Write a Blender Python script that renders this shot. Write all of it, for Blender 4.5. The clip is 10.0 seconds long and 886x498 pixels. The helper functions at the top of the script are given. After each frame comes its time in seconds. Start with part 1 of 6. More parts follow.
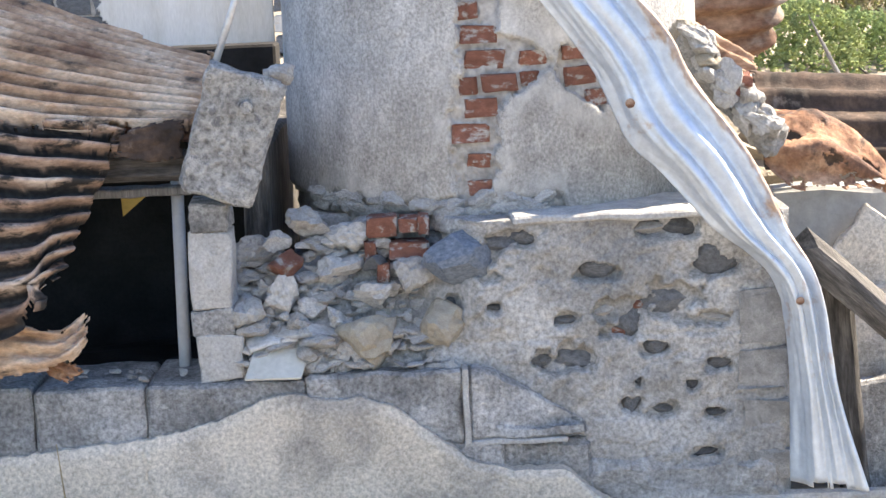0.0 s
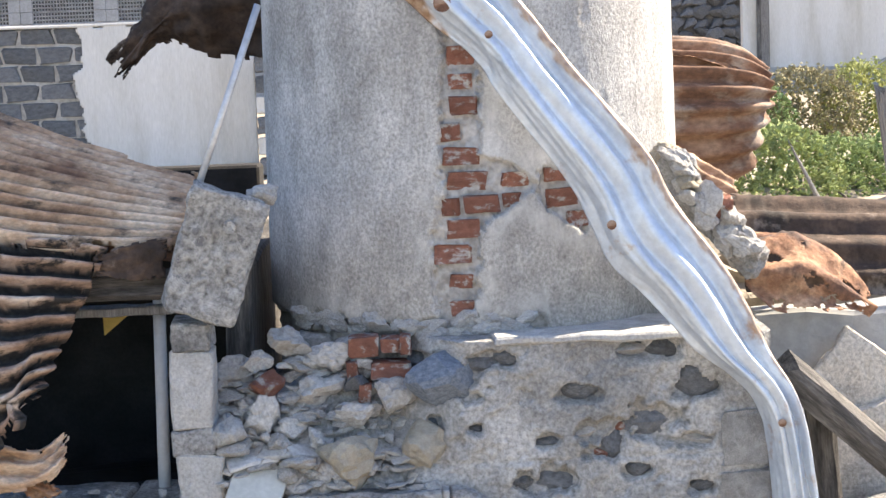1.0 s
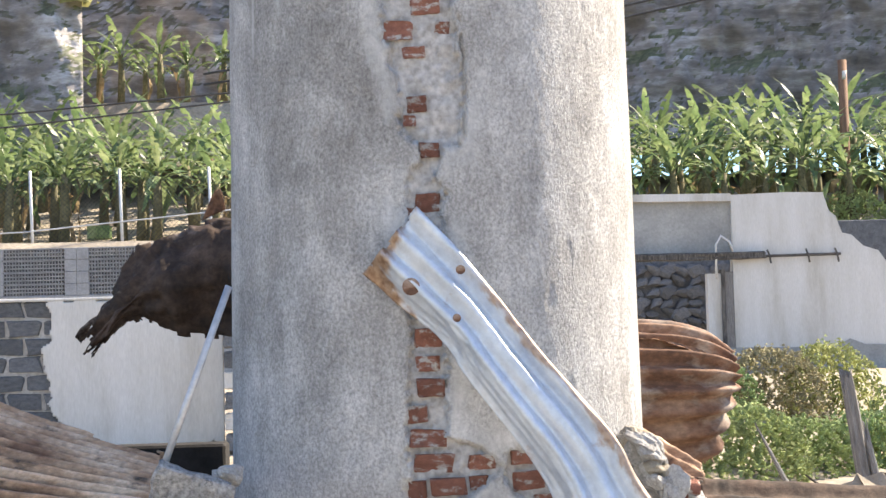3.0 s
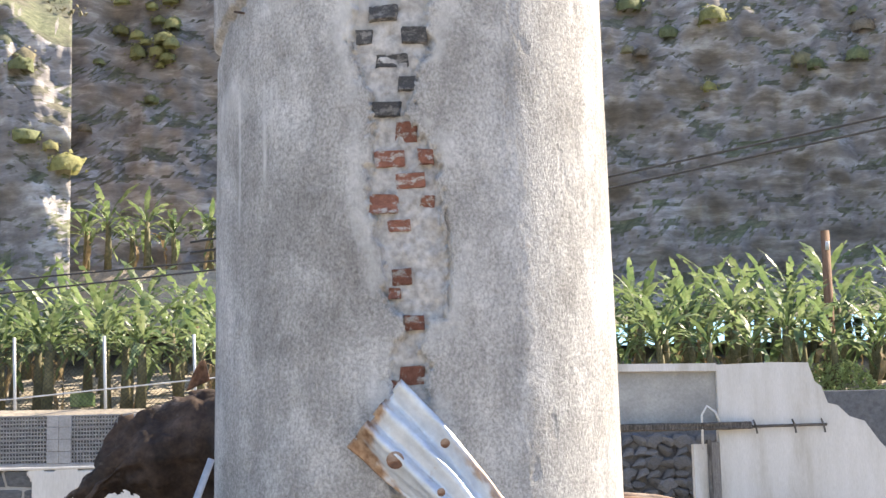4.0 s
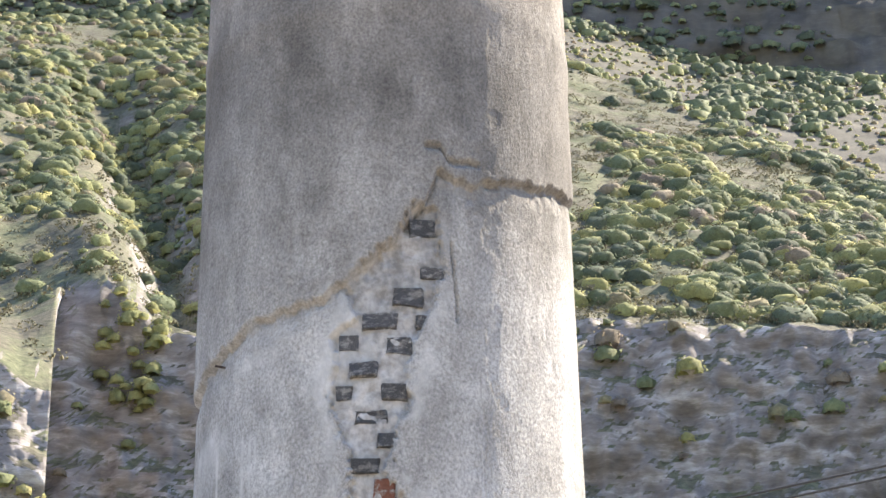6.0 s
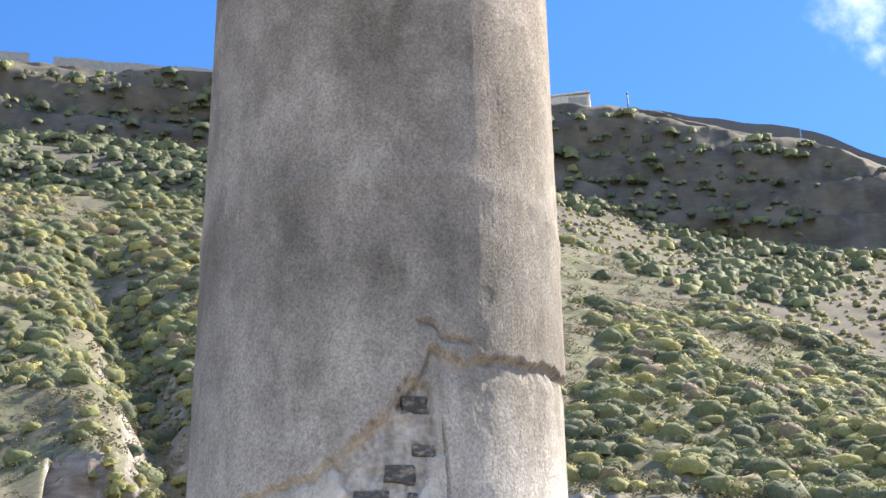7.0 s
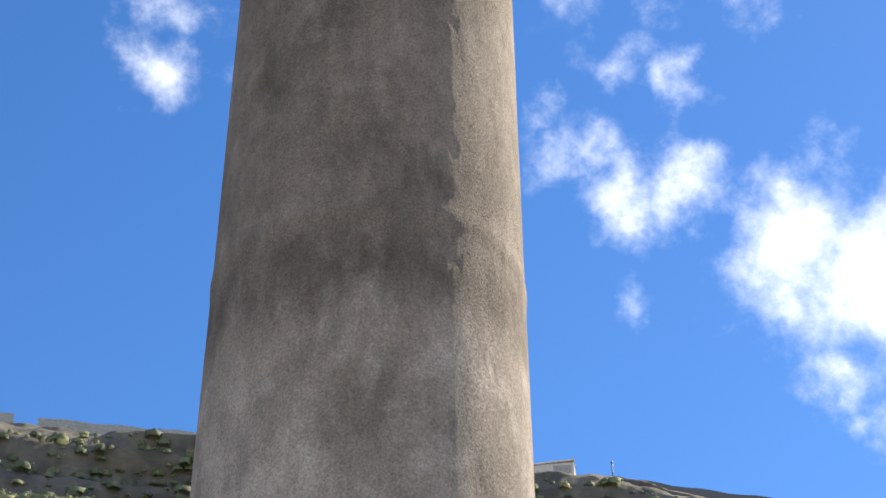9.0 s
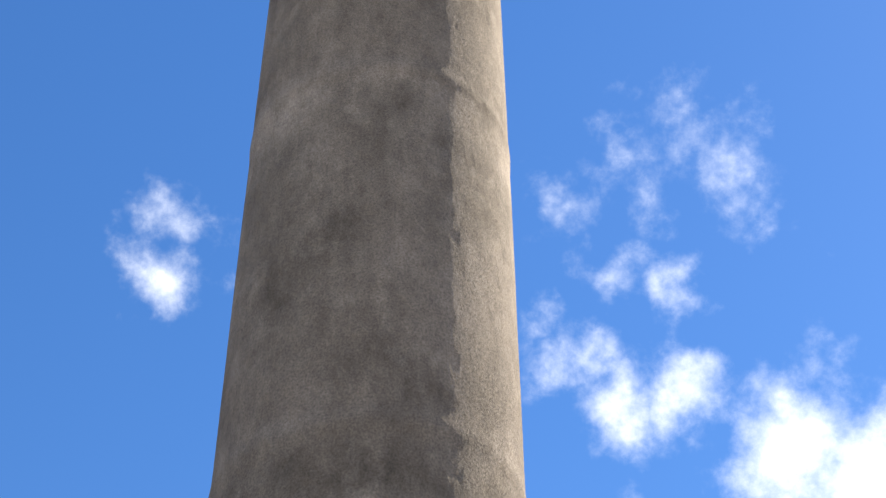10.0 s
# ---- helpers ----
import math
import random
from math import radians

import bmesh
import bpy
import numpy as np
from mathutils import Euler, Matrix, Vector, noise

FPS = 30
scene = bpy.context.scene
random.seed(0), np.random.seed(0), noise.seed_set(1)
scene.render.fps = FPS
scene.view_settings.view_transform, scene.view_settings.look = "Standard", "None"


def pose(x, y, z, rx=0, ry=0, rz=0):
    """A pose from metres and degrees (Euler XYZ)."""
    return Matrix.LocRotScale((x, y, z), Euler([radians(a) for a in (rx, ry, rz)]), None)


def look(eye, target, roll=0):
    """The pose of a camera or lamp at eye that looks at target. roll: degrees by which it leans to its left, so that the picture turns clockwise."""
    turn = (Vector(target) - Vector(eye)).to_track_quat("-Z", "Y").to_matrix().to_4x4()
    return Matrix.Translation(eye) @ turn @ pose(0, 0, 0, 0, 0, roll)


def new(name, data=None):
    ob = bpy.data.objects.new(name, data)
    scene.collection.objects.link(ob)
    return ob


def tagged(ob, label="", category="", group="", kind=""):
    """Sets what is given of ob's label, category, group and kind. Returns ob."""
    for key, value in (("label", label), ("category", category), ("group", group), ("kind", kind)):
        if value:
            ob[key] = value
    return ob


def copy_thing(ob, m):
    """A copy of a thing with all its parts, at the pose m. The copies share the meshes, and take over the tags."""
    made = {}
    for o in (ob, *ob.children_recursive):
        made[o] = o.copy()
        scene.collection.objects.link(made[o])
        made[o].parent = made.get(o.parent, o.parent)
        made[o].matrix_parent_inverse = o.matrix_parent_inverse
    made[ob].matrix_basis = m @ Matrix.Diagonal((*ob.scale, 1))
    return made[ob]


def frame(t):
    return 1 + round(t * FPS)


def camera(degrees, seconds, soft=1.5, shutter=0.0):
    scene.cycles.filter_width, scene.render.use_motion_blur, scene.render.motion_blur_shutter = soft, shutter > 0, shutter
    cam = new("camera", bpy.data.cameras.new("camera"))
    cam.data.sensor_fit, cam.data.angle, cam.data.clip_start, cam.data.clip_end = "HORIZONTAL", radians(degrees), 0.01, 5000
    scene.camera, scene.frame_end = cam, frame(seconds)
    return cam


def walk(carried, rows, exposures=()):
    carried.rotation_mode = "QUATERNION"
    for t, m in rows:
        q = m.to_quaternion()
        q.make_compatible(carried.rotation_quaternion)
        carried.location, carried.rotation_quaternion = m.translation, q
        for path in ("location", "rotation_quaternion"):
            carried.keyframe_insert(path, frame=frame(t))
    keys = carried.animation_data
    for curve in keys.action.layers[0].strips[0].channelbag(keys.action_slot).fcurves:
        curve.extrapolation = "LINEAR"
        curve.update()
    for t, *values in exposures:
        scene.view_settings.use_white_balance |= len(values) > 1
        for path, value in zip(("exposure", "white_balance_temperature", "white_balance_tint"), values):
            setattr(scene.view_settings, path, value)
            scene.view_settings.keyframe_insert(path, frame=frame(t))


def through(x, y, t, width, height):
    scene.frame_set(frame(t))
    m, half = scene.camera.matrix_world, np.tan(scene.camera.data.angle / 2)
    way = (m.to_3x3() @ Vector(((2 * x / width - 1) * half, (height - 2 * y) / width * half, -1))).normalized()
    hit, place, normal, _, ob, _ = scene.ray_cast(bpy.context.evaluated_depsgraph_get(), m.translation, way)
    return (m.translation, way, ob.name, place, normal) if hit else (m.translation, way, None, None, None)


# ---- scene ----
# ---------------------------------------------------------------- camera
cam = camera(28.87, 10.0)
EYE = 1.7
ROWS = [
    (0.0, 0.000, 0.000, -0.000, -0.00, -10.00, 2.50),
    (0.5, -0.000, -0.003, -0.003, -0.36, -8.10, 2.38),
    (1.0, 0.000, -0.007, -0.006, -0.76, -5.94, 2.15),
    (1.5, 0.002, -0.011, -0.004, -1.09, -4.06, 2.06),
    (2.0, 0.002, -0.018, 0.002, -1.50, -1.56, 1.86),
    (2.5, 0.000, -0.024, 0.007, -1.82, 0.70, 1.67),
    (4.0, 0.002, -0.026, 0.027, -2.75, 8.76, 1.38),
    (4.5, 0.004, -0.026, 0.033, -3.04, 11.53, 1.30),
    (5.0, 0.003, -0.028, 0.040, -3.29, 14.37, 1.22),
    (5.5, 0.001, -0.031, 0.049, -3.52, 17.26, 1.08),
    (6.8, -0.003, -0.035, 0.067, -4.05, 24.91, 0.78),
    (7.0, -0.004, -0.036, 0.069, -4.13, 25.99, 0.73),
    (7.5, -0.002, -0.039, 0.073, -4.34, 29.02, 0.68),
    (8.0, -0.001, -0.043, 0.080, -4.53, 32.03, 0.60),
    (8.5, 0.000, -0.048, 0.086, -4.72, 35.04, 0.48),
    (9.0, 0.000, -0.054, 0.094, -4.86, 38.13, 0.33),
    (9.5, -0.006, -0.059, 0.101, -4.97, 41.48, 0.29),
    (10.0, -0.010, -0.065, 0.107, -4.98, 45.06, 0.24),
]


def stance(x, y, z, yaw, pitch, roll):
    """Eye and turn of a hand-held camera: yaw, then pitch, then roll about the line of sight."""
    return pose(x, y, EYE + z, 0, 0, yaw) @ pose(0, 0, 0, 90 + pitch) @ pose(0, 0, 0, 0, 0, -roll)


EXPOSURES = [(0.0, 2.3, 6600, 10), (1.0, 2.17, 6600, 10), (2.5, 1.95, 6600, 10), (5.0, 2.0, 6480, 10), (5.5, 2.0, 6400, 10), (7.0, 1.84, 6450, 10), (7.5, 1.72, 6500, 10), (8.0, 1.62, 6550, 10), (9.0, 1.52, 6700, 10), (10.0, 1.58, 6800, 10)]
walk(cam, [(t, stance(x, y, z, yaw, pitch, roll)) for t, x, y, z, yaw, pitch, roll in ROWS], EXPOSURES)

# ---------------------------------------------------------------- world and sun
SUN_AZ, SUN_EL = radians(62), radians(44)
world = bpy.data.worlds.new("sky")
scene.world = world
world.use_nodes = True
wn, wl = world.node_tree.nodes, world.node_tree.links
wn.clear()
w_out = wn.new("ShaderNodeOutputWorld")
w_bg = wn.new("ShaderNodeBackground")
w_sky = wn.new("ShaderNodeTexSky")
w_sky.sky_type = "NISHITA"
w_sky.sun_disc = False
w_sky.sun_elevation, w_sky.sun_rotation = SUN_EL, SUN_AZ
w_sky.air_density, w_sky.dust_density, w_sky.ozone_density = 1.0, 0.1, 3.5
w_bg.inputs["Strength"].default_value = 0.067
w_co = wn.new("ShaderNodeTexCoord")


def wmath(op, a, b=None, clamp=False):
    n = wn.new("ShaderNodeMath")
    n.operation, n.use_clamp = op, clamp
    for slot, v in enumerate((a, b)):
        if v is None:
            continue
        if isinstance(v, (int, float)):
            n.inputs[slot].default_value = v
        else:
            wl.new(v, n.inputs[slot])
    return n.outputs[0]


def sky_way(az, el):
    a, e = radians(az), radians(el)
    return (math.sin(a) * math.cos(e), math.cos(a) * math.cos(e), math.sin(e))


# fair-weather clouds, the last row unseen fill: azimuth, elevation, size in degrees, density
CLOUDS = [(-7.9, 43.6, 1.8, 0.95), (-7.7, 45.4, 1.3, 0.60), (-5.7, 44.0, 1.2, 0.35), (16.7, 48.5, 2.2, 0.50), (19.3, 48.7, 1.4, 0.45), (19.0, 46.5, 2.0, 0.40), (20.9, 44.8, 1.2, 0.40), (13.2, 47.6, 1.3, 0.50), (10.5, 46.5, 1.3, 0.40), (14.5, 45.7, 1.4, 0.50), (13.0, 44.0, 1.9, 0.80), (15.2, 43.4, 1.4, 0.75),
          (9.6, 42.7, 1.2, 0.65), (11.1, 41.2, 1.8, 0.85), (12.9, 39.9, 2.0, 0.90), (15.5, 39.9, 1.9, 0.95), (19.8, 37.3, 3.9, 1.20), (21.9, 35.9, 4.5, 1.30), (18.8, 35.2, 2.4, 0.90), (20.6, 33.3, 2.4, 0.85), (17.4, 36.8, 2.0, 0.80), (12.5, 35.8, 1.2, 0.35), (20.9, 31.2, 1.2, 0.60),
          # out of view: large clouds added to brighten camera-facing surfaces with neutral light
          (-60, 40, 14, 1.2), (75, 50, 12, 1.1), (150, 35, 24, 1.4), (-130, 45, 24, 1.4), (180, 60, 24, 1.4), (-170, 22, 24, 1.4), (115, 25, 14, 1.2), (-95, 25, 16, 1.3), (-90, 65, 14, 1.2)]
w_n1 = wn.new("ShaderNodeTexNoise")
w_n1.inputs["Scale"].default_value, w_n1.inputs["Detail"].default_value, w_n1.inputs["Roughness"].default_value = 24.0, 10.0, 0.62
w_n1.inputs["Distortion"].default_value = 0.0
wl.new(w_co.outputs["Generated"], w_n1.inputs["Vector"])
w_n2 = wn.new("ShaderNodeTexNoise")
w_n2.inputs["Scale"].default_value, w_n2.inputs["Detail"].default_value, w_n2.inputs["Roughness"].default_value = 26.0, 6.0, 0.6
wl.new(w_co.outputs["Generated"], w_n2.inputs["Vector"])
w_bend = wn.new("ShaderNodeVectorMath")
w_bend.operation = "MULTIPLY_ADD"
wl.new(w_n2.outputs["Color"], w_bend.inputs[0])
w_bend.inputs[1].default_value = (0.05, 0.05, 0.05)
w_shift = wn.new("ShaderNodeVectorMath")
w_shift.operation = "SUBTRACT"
wl.new(w_co.outputs["Generated"], w_shift.inputs[0])
w_shift.inputs[1].default_value = (0.025, 0.025, 0.025)
wl.new(w_shift.outputs["Vector"], w_bend.inputs[2])
cover = None
for c_az, c_el, c_size, c_dens in CLOUDS:
    dot = wn.new("ShaderNodeVectorMath")
    dot.operation = "DISTANCE"
    wl.new(w_bend.outputs["Vector"], dot.inputs[0])
    dot.inputs[1].default_value = sky_way(c_az, c_el)
    near = wmath("SUBTRACT", c_dens, wmath("MULTIPLY", dot.outputs["Value"], c_dens / radians(c_size)))
    cover = near if cover is None else wmath("MAXIMUM", cover, near)
cover = wmath("MAXIMUM", cover, -1.0)
dense = wmath("ADD", wmath("MULTIPLY", cover, 0.78), wmath("MULTIPLY", wmath("SUBTRACT", w_n1.outputs["Fac"], 0.5), 1.9))
w_ramp = wn.new("ShaderNodeMapRange")
w_ramp.interpolation_type = "SMOOTHSTEP"
w_ramp.inputs["From Min"].default_value, w_ramp.inputs["From Max"].default_value = 0.05, 1.58
wl.new(dense, w_ramp.inputs["Value"])
w_mix = wn.new("ShaderNodeMix")
w_mix.data_type = "RGBA"
w_mix.inputs["B"].default_value = (10.5, 10.7, 11.1, 1)
w_hue = wn.new("ShaderNodeHueSaturation")
w_hue.inputs["Saturation"].default_value, w_hue.inputs["Value"].default_value = 1.25, 1.05
w_hue.inputs["Hue"].default_value = 0.507
wl.new(w_sky.outputs["Color"], w_hue.inputs["Color"])
wl.new(w_ramp.outputs["Result"], w_mix.inputs["Factor"])
wl.new(w_hue.outputs["Color"], w_mix.inputs["A"])
wl.new(w_mix.outputs["Result"], w_bg.inputs["Color"])
wl.new(w_bg.outputs["Background"], w_out.inputs["Surface"])

sun = new("sun", bpy.data.lights.new("sun", "SUN"))
sun.data.energy, sun.data.angle, sun.data.color = 4.3, radians(0.6), (1.0, 0.87, 0.69)
sun_way = Vector((math.sin(SUN_AZ) * math.cos(SUN_EL), math.cos(SUN_AZ) * math.cos(SUN_EL), math.sin(SUN_EL)))
sun.matrix_world = look(sun_way * 60, (0, 0, 0))


# ---------------------------------------------------------------- materials
def material(name, colours, scale=6.0, rough=0.85, metal=0.0, bump=0.25, grain=60.0, stretch=(1, 1, 1), piece=0.0, spread=0.0,
             second=None, fine=0.18, ramp=(0.32, 0.68), bump_size=0.01):
    """A procedural surface: large mottling between colours, fine grain, bump. piece: variation from object to object.
    second: (colour, scale, threshold, softness) for patches of another colour. spread: roughness variation."""
    m = bpy.data.materials.new(name)
    m.use_nodes = True
    n, l = m.node_tree.nodes, m.node_tree.links
    b = n["Principled BSDF"]
    co = n.new("ShaderNodeTexCoord")
    mp = n.new("ShaderNodeMapping")
    mp.inputs["Scale"].default_value = stretch
    l.new(co.outputs["Object"], mp.inputs["Vector"])
    vec = mp.outputs["Vector"]
    info = n.new("ShaderNodeObjectInfo")
    if piece:
        add = n.new("ShaderNodeVectorMath")
        add.operation = "ADD"
        sc = n.new("ShaderNodeVectorMath")
        sc.operation = "SCALE"
        sc.inputs[0].default_value = (17, 31, 23)
        l.new(info.outputs["Random"], sc.inputs["Scale"])
        l.new(vec, add.inputs[0])
        l.new(sc.outputs[0], add.inputs[1])
        vec = add.outputs[0]
    big = n.new("ShaderNodeTexNoise")
    big.inputs["Scale"].default_value, big.inputs["Detail"].default_value, big.inputs["Roughness"].default_value = scale, 6, 0.6
    l.new(vec, big.inputs["Vector"])
    rp = n.new("ShaderNodeValToRGB")
    lo, hi = ramp
    for i, c in enumerate(colours):
        p = lo + (hi - lo) * i / max(1, len(colours) - 1)
        e = rp.color_ramp.elements[i] if i < 2 else rp.color_ramp.elements.new(p)
        e.position, e.color = p, (*c, 1)
    l.new(big.outputs["Fac"], rp.inputs["Fac"])
    colour = rp.outputs["Color"]
    if second:
        c2, s2, th, soft = second
        n2 = n.new("ShaderNodeTexNoise")
        n2.inputs["Scale"].default_value, n2.inputs["Detail"].default_value = s2, 8
        n2.inputs["Roughness"].default_value = 0.65
        l.new(vec, n2.inputs["Vector"])
        r2 = n.new("ShaderNodeMapRange")
        r2.inputs["From Min"].default_value, r2.inputs["From Max"].default_value = th - soft, th + soft
        l.new(n2.outputs["Fac"], r2.inputs["Value"])
        mx = n.new("ShaderNodeMix")
        mx.data_type = "RGBA"
        l.new(r2.outputs["Result"], mx.inputs["Factor"])
        l.new(colour, mx.inputs["A"])
        mx.inputs["B"].default_value = (*c2, 1)
        colour = mx.outputs["Result"]
    gr = n.new("ShaderNodeTexNoise")
    gr.inputs["Scale"].default_value, gr.inputs["Detail"].default_value, gr.inputs["Roughness"].default_value = grain, 5, 0.7
    l.new(vec, gr.inputs["Vector"])
    hs = n.new("ShaderNodeHueSaturation")
    val = n.new("ShaderNodeMapRange")
    val.inputs["From Min"].default_value, val.inputs["From Max"].default_value = 0.25, 0.75
    val.inputs["To Min"].default_value, val.inputs["To Max"].default_value = 1 - fine * 1.6, 1 + fine * 1.6
    l.new(gr.outputs["Fac"], val.inputs["Value"])
    v = val.outputs["Result"]
    if piece:
        pm = n.new("ShaderNodeMapRange")
        pm.inputs["To Min"].default_value, pm.inputs["To Max"].default_value = 1 - piece, 1 + piece
        l.new(info.outputs["Random"], pm.inputs["Value"])
        mu = n.new("ShaderNodeMath")
        mu.operation = "MULTIPLY"
        l.new(v, mu.inputs[0])
        l.new(pm.outputs["Result"], mu.inputs[1])
        v = mu.outputs[0]
    l.new(v, hs.inputs["Value"])
    l.new(colour, hs.inputs["Color"])
    l.new(hs.outputs["Color"], b.inputs["Base Color"])
    b.inputs["Roughness"].default_value, b.inputs["Metallic"].default_value = rough, metal
    b.inputs["Specular IOR Level"].default_value = 0.3
    if spread:
        rr = n.new("ShaderNodeMapRange")
        rr.inputs["To Min"].default_value, rr.inputs["To Max"].default_value = rough - spread, rough + spread
        l.new(big.outputs["Fac"], rr.inputs["Value"])
        l.new(rr.outputs["Result"], b.inputs["Roughness"])
    if bump:
        bp = n.new("ShaderNodeBump")
        bp.inputs["Strength"].default_value, bp.inputs["Distance"].default_value = bump, bump_size
        ad = n.new("ShaderNodeMath")
        ad.operation = "ADD"
        l.new(gr.outputs["Fac"], ad.inputs[0])
        l.new(big.outputs["Fac"], ad.inputs[1])
        l.new(ad.outputs[0], bp.inputs["Height"])
        l.new(bp.outputs["Normal"], b.inputs["Normal"])
    return m


def by_attribute(m, attribute, colours, scale=45):
    """Mix other colours into a material where the mesh carries an attribute."""
    n, l = m.node_tree.nodes, m.node_tree.links
    b = n["Principled BSDF"]
    old = b.inputs["Base Color"].links[0].from_socket
    at = n.new("ShaderNodeAttribute")
    at.attribute_name = attribute
    gn = n.new("ShaderNodeTexNoise")
    gn.inputs["Scale"].default_value, gn.inputs["Detail"].default_value = scale, 6
    co = n.new("ShaderNodeTexCoord")
    l.new(co.outputs["Object"], gn.inputs["Vector"])
    rp = n.new("ShaderNodeValToRGB")
    for i, c in enumerate(colours):
        e = rp.color_ramp.elements[i] if i < 2 else rp.color_ramp.elements.new(0.5)
        e.position, e.color = 0.35 + 0.3 * i / max(1, len(colours) - 1), (*c, 1)
    l.new(gn.outputs["Fac"], rp.inputs["Fac"])
    mx = n.new("ShaderNodeMix")
    mx.data_type = "RGBA"
    l.new(at.outputs["Fac"], mx.inputs["Factor"])
    l.new(old, mx.inputs["A"])
    l.new(rp.outputs["Color"], mx.inputs["B"])
    l.new(mx.outputs["Result"], b.inputs["Base Color"])
    return m


def leafy(m, through=0.35):
    """Let some light pass through thin leaves."""
    n, l = m.node_tree.nodes, m.node_tree.links
    b = n["Principled BSDF"]
    tr = n.new("ShaderNodeBsdfTranslucent")
    l.new(b.inputs["Base Color"].links[0].from_socket, tr.inputs["Color"])
    mx = n.new("ShaderNodeMixShader")
    mx.inputs["Fac"].default_value = through
    l.new(b.outputs["BSDF"], mx.inputs[1])
    l.new(tr.outputs["BSDF"], mx.inputs[2])
    l.new(mx.outputs["Shader"], n["Material Output"].inputs["Surface"])
    return m


def weathered(m):
    """Brownish weathering that grows up the shaft, with dark ring stains and pale streaks."""
    n, l = m.node_tree.nodes, m.node_tree.links
    b = n["Principled BSDF"]
    old = b.inputs["Base Color"].links[0].from_socket
    co = n.new("ShaderNodeTexCoord")
    sep = n.new("ShaderNodeSeparateXYZ")
    l.new(co.outputs["Object"], sep.inputs[0])
    mp = n.new("ShaderNodeMapping")
    mp.inputs["Scale"].default_value = (1, 1, 0.4)
    l.new(co.outputs["Object"], mp.inputs["Vector"])
    ns = n.new("ShaderNodeTexNoise")
    ns.inputs["Scale"].default_value, ns.inputs["Detail"].default_value, ns.inputs["Roughness"].default_value = 3.2, 8, 0.65
    l.new(mp.outputs["Vector"], ns.inputs["Vector"])
    ad = n.new("ShaderNodeMath")
    ad.operation = "MULTIPLY_ADD"
    ad.inputs[1].default_value = 0.9
    l.new(ns.outputs["Fac"], ad.inputs[0])
    l.new(sep.outputs["Z"], ad.inputs[2])
    mr = n.new("ShaderNodeMapRange")
    mr.inputs["From Min"].default_value, mr.inputs["From Max"].default_value = 0.0, 10.0
    l.new(ad.outputs[0], mr.inputs["Value"])
    rp = n.new("ShaderNodeValToRGB")
    stops = [(0.0, (0.90, 0.88, 0.85)), (0.14, (0.84, 0.81, 0.765)), (0.18, (1, 1, 1.0)), (0.38, (1.0, 0.99, 0.975)), (0.42, (0.76, 0.74, 0.71)), (0.475, (0.47, 0.45, 0.425)),
             (0.515, (0.70, 0.66, 0.615)), (0.60, (0.56, 0.515, 0.47)), (0.622, (0.29, 0.26, 0.232)), (0.66, (0.40, 0.36, 0.325)), (0.82, (0.40, 0.362, 0.325)), (0.855, (0.55, 0.50, 0.45)), (0.88, (0.38, 0.34, 0.30))]
    for i, (p, c) in enumerate(stops):
        e = rp.color_ramp.elements[i] if i < 2 else rp.color_ramp.elements.new(p)
        e.position, e.color = p, (*c, 1)
    l.new(mr.outputs["Result"], rp.inputs["Fac"])
    mx = n.new("ShaderNodeMix")
    mx.data_type, mx.blend_type = "RGBA", "MULTIPLY"
    mx.inputs["Factor"].default_value = 1.0
    l.new(old, mx.inputs["A"])
    l.new(rp.outputs["Color"], mx.inputs["B"])
    spot = n.new("ShaderNodeTexNoise")
    spot.inputs["Scale"].default_value, spot.inputs["Detail"].default_value, spot.inputs["Roughness"].default_value = 9.0, 8, 0.7
    l.new(mp.outputs["Vector"], spot.inputs["Vector"])
    sr = n.new("ShaderNodeMapRange")
    sr.inputs["From Min"].default_value, sr.inputs["From Max"].default_value = 0.3, 0.7
    sr.inputs["To Min"].default_value, sr.inputs["To Max"].default_value = 0.72, 1.26
    l.new(spot.outputs["Fac"], sr.inputs["Value"])
    hs = n.new("ShaderNodeHueSaturation")
    l.new(mx.outputs["Result"], hs.inputs["Color"])
    l.new(sr.outputs["Result"], hs.inputs["Value"])
    l.new(hs.outputs["Color"], b.inputs["Base Color"])


M = {}
M["chimney"] = material("chimney_render", [(0.255, 0.245, 0.232), (0.355, 0.345, 0.332), (0.44, 0.43, 0.417)], 2.2, 0.92, bump=0.6, grain=110, fine=0.34,
                        stretch=(1, 1, 0.85), second=((0.49, 0.482, 0.47), 4.5, 0.60, 0.10), bump_size=0.009)
by_attribute(M["chimney"], "bare", [(0.30, 0.29, 0.28), (0.50, 0.487, 0.475)])
by_attribute(M["chimney"], "lime", [(0.47, 0.465, 0.455), (0.58, 0.572, 0.56)], 30)
weathered(M["chimney"])
M["mortar"] = material("mortar", [(0.33, 0.318, 0.30), (0.49, 0.475, 0.455)], 14, 0.95, bump=0.7, grain=110, fine=0.2)
M["rubble_wall"] = material("rubble_wall", [(0.22, 0.212, 0.20), (0.335, 0.323, 0.308), (0.44, 0.427, 0.41)], 5, 0.95, bump=0.7, grain=75, fine=0.36,
                            second=((0.22, 0.213, 0.205), 2.4, 0.54, 0.07))
M["plaster_beige"] = material("plaster_beige", [(0.49, 0.435, 0.36), (0.61, 0.545, 0.46)], 3, 0.9, bump=0.7, grain=85, fine=0.32,
                              second=((0.29, 0.265, 0.235), 3.2, 0.58, 0.08))
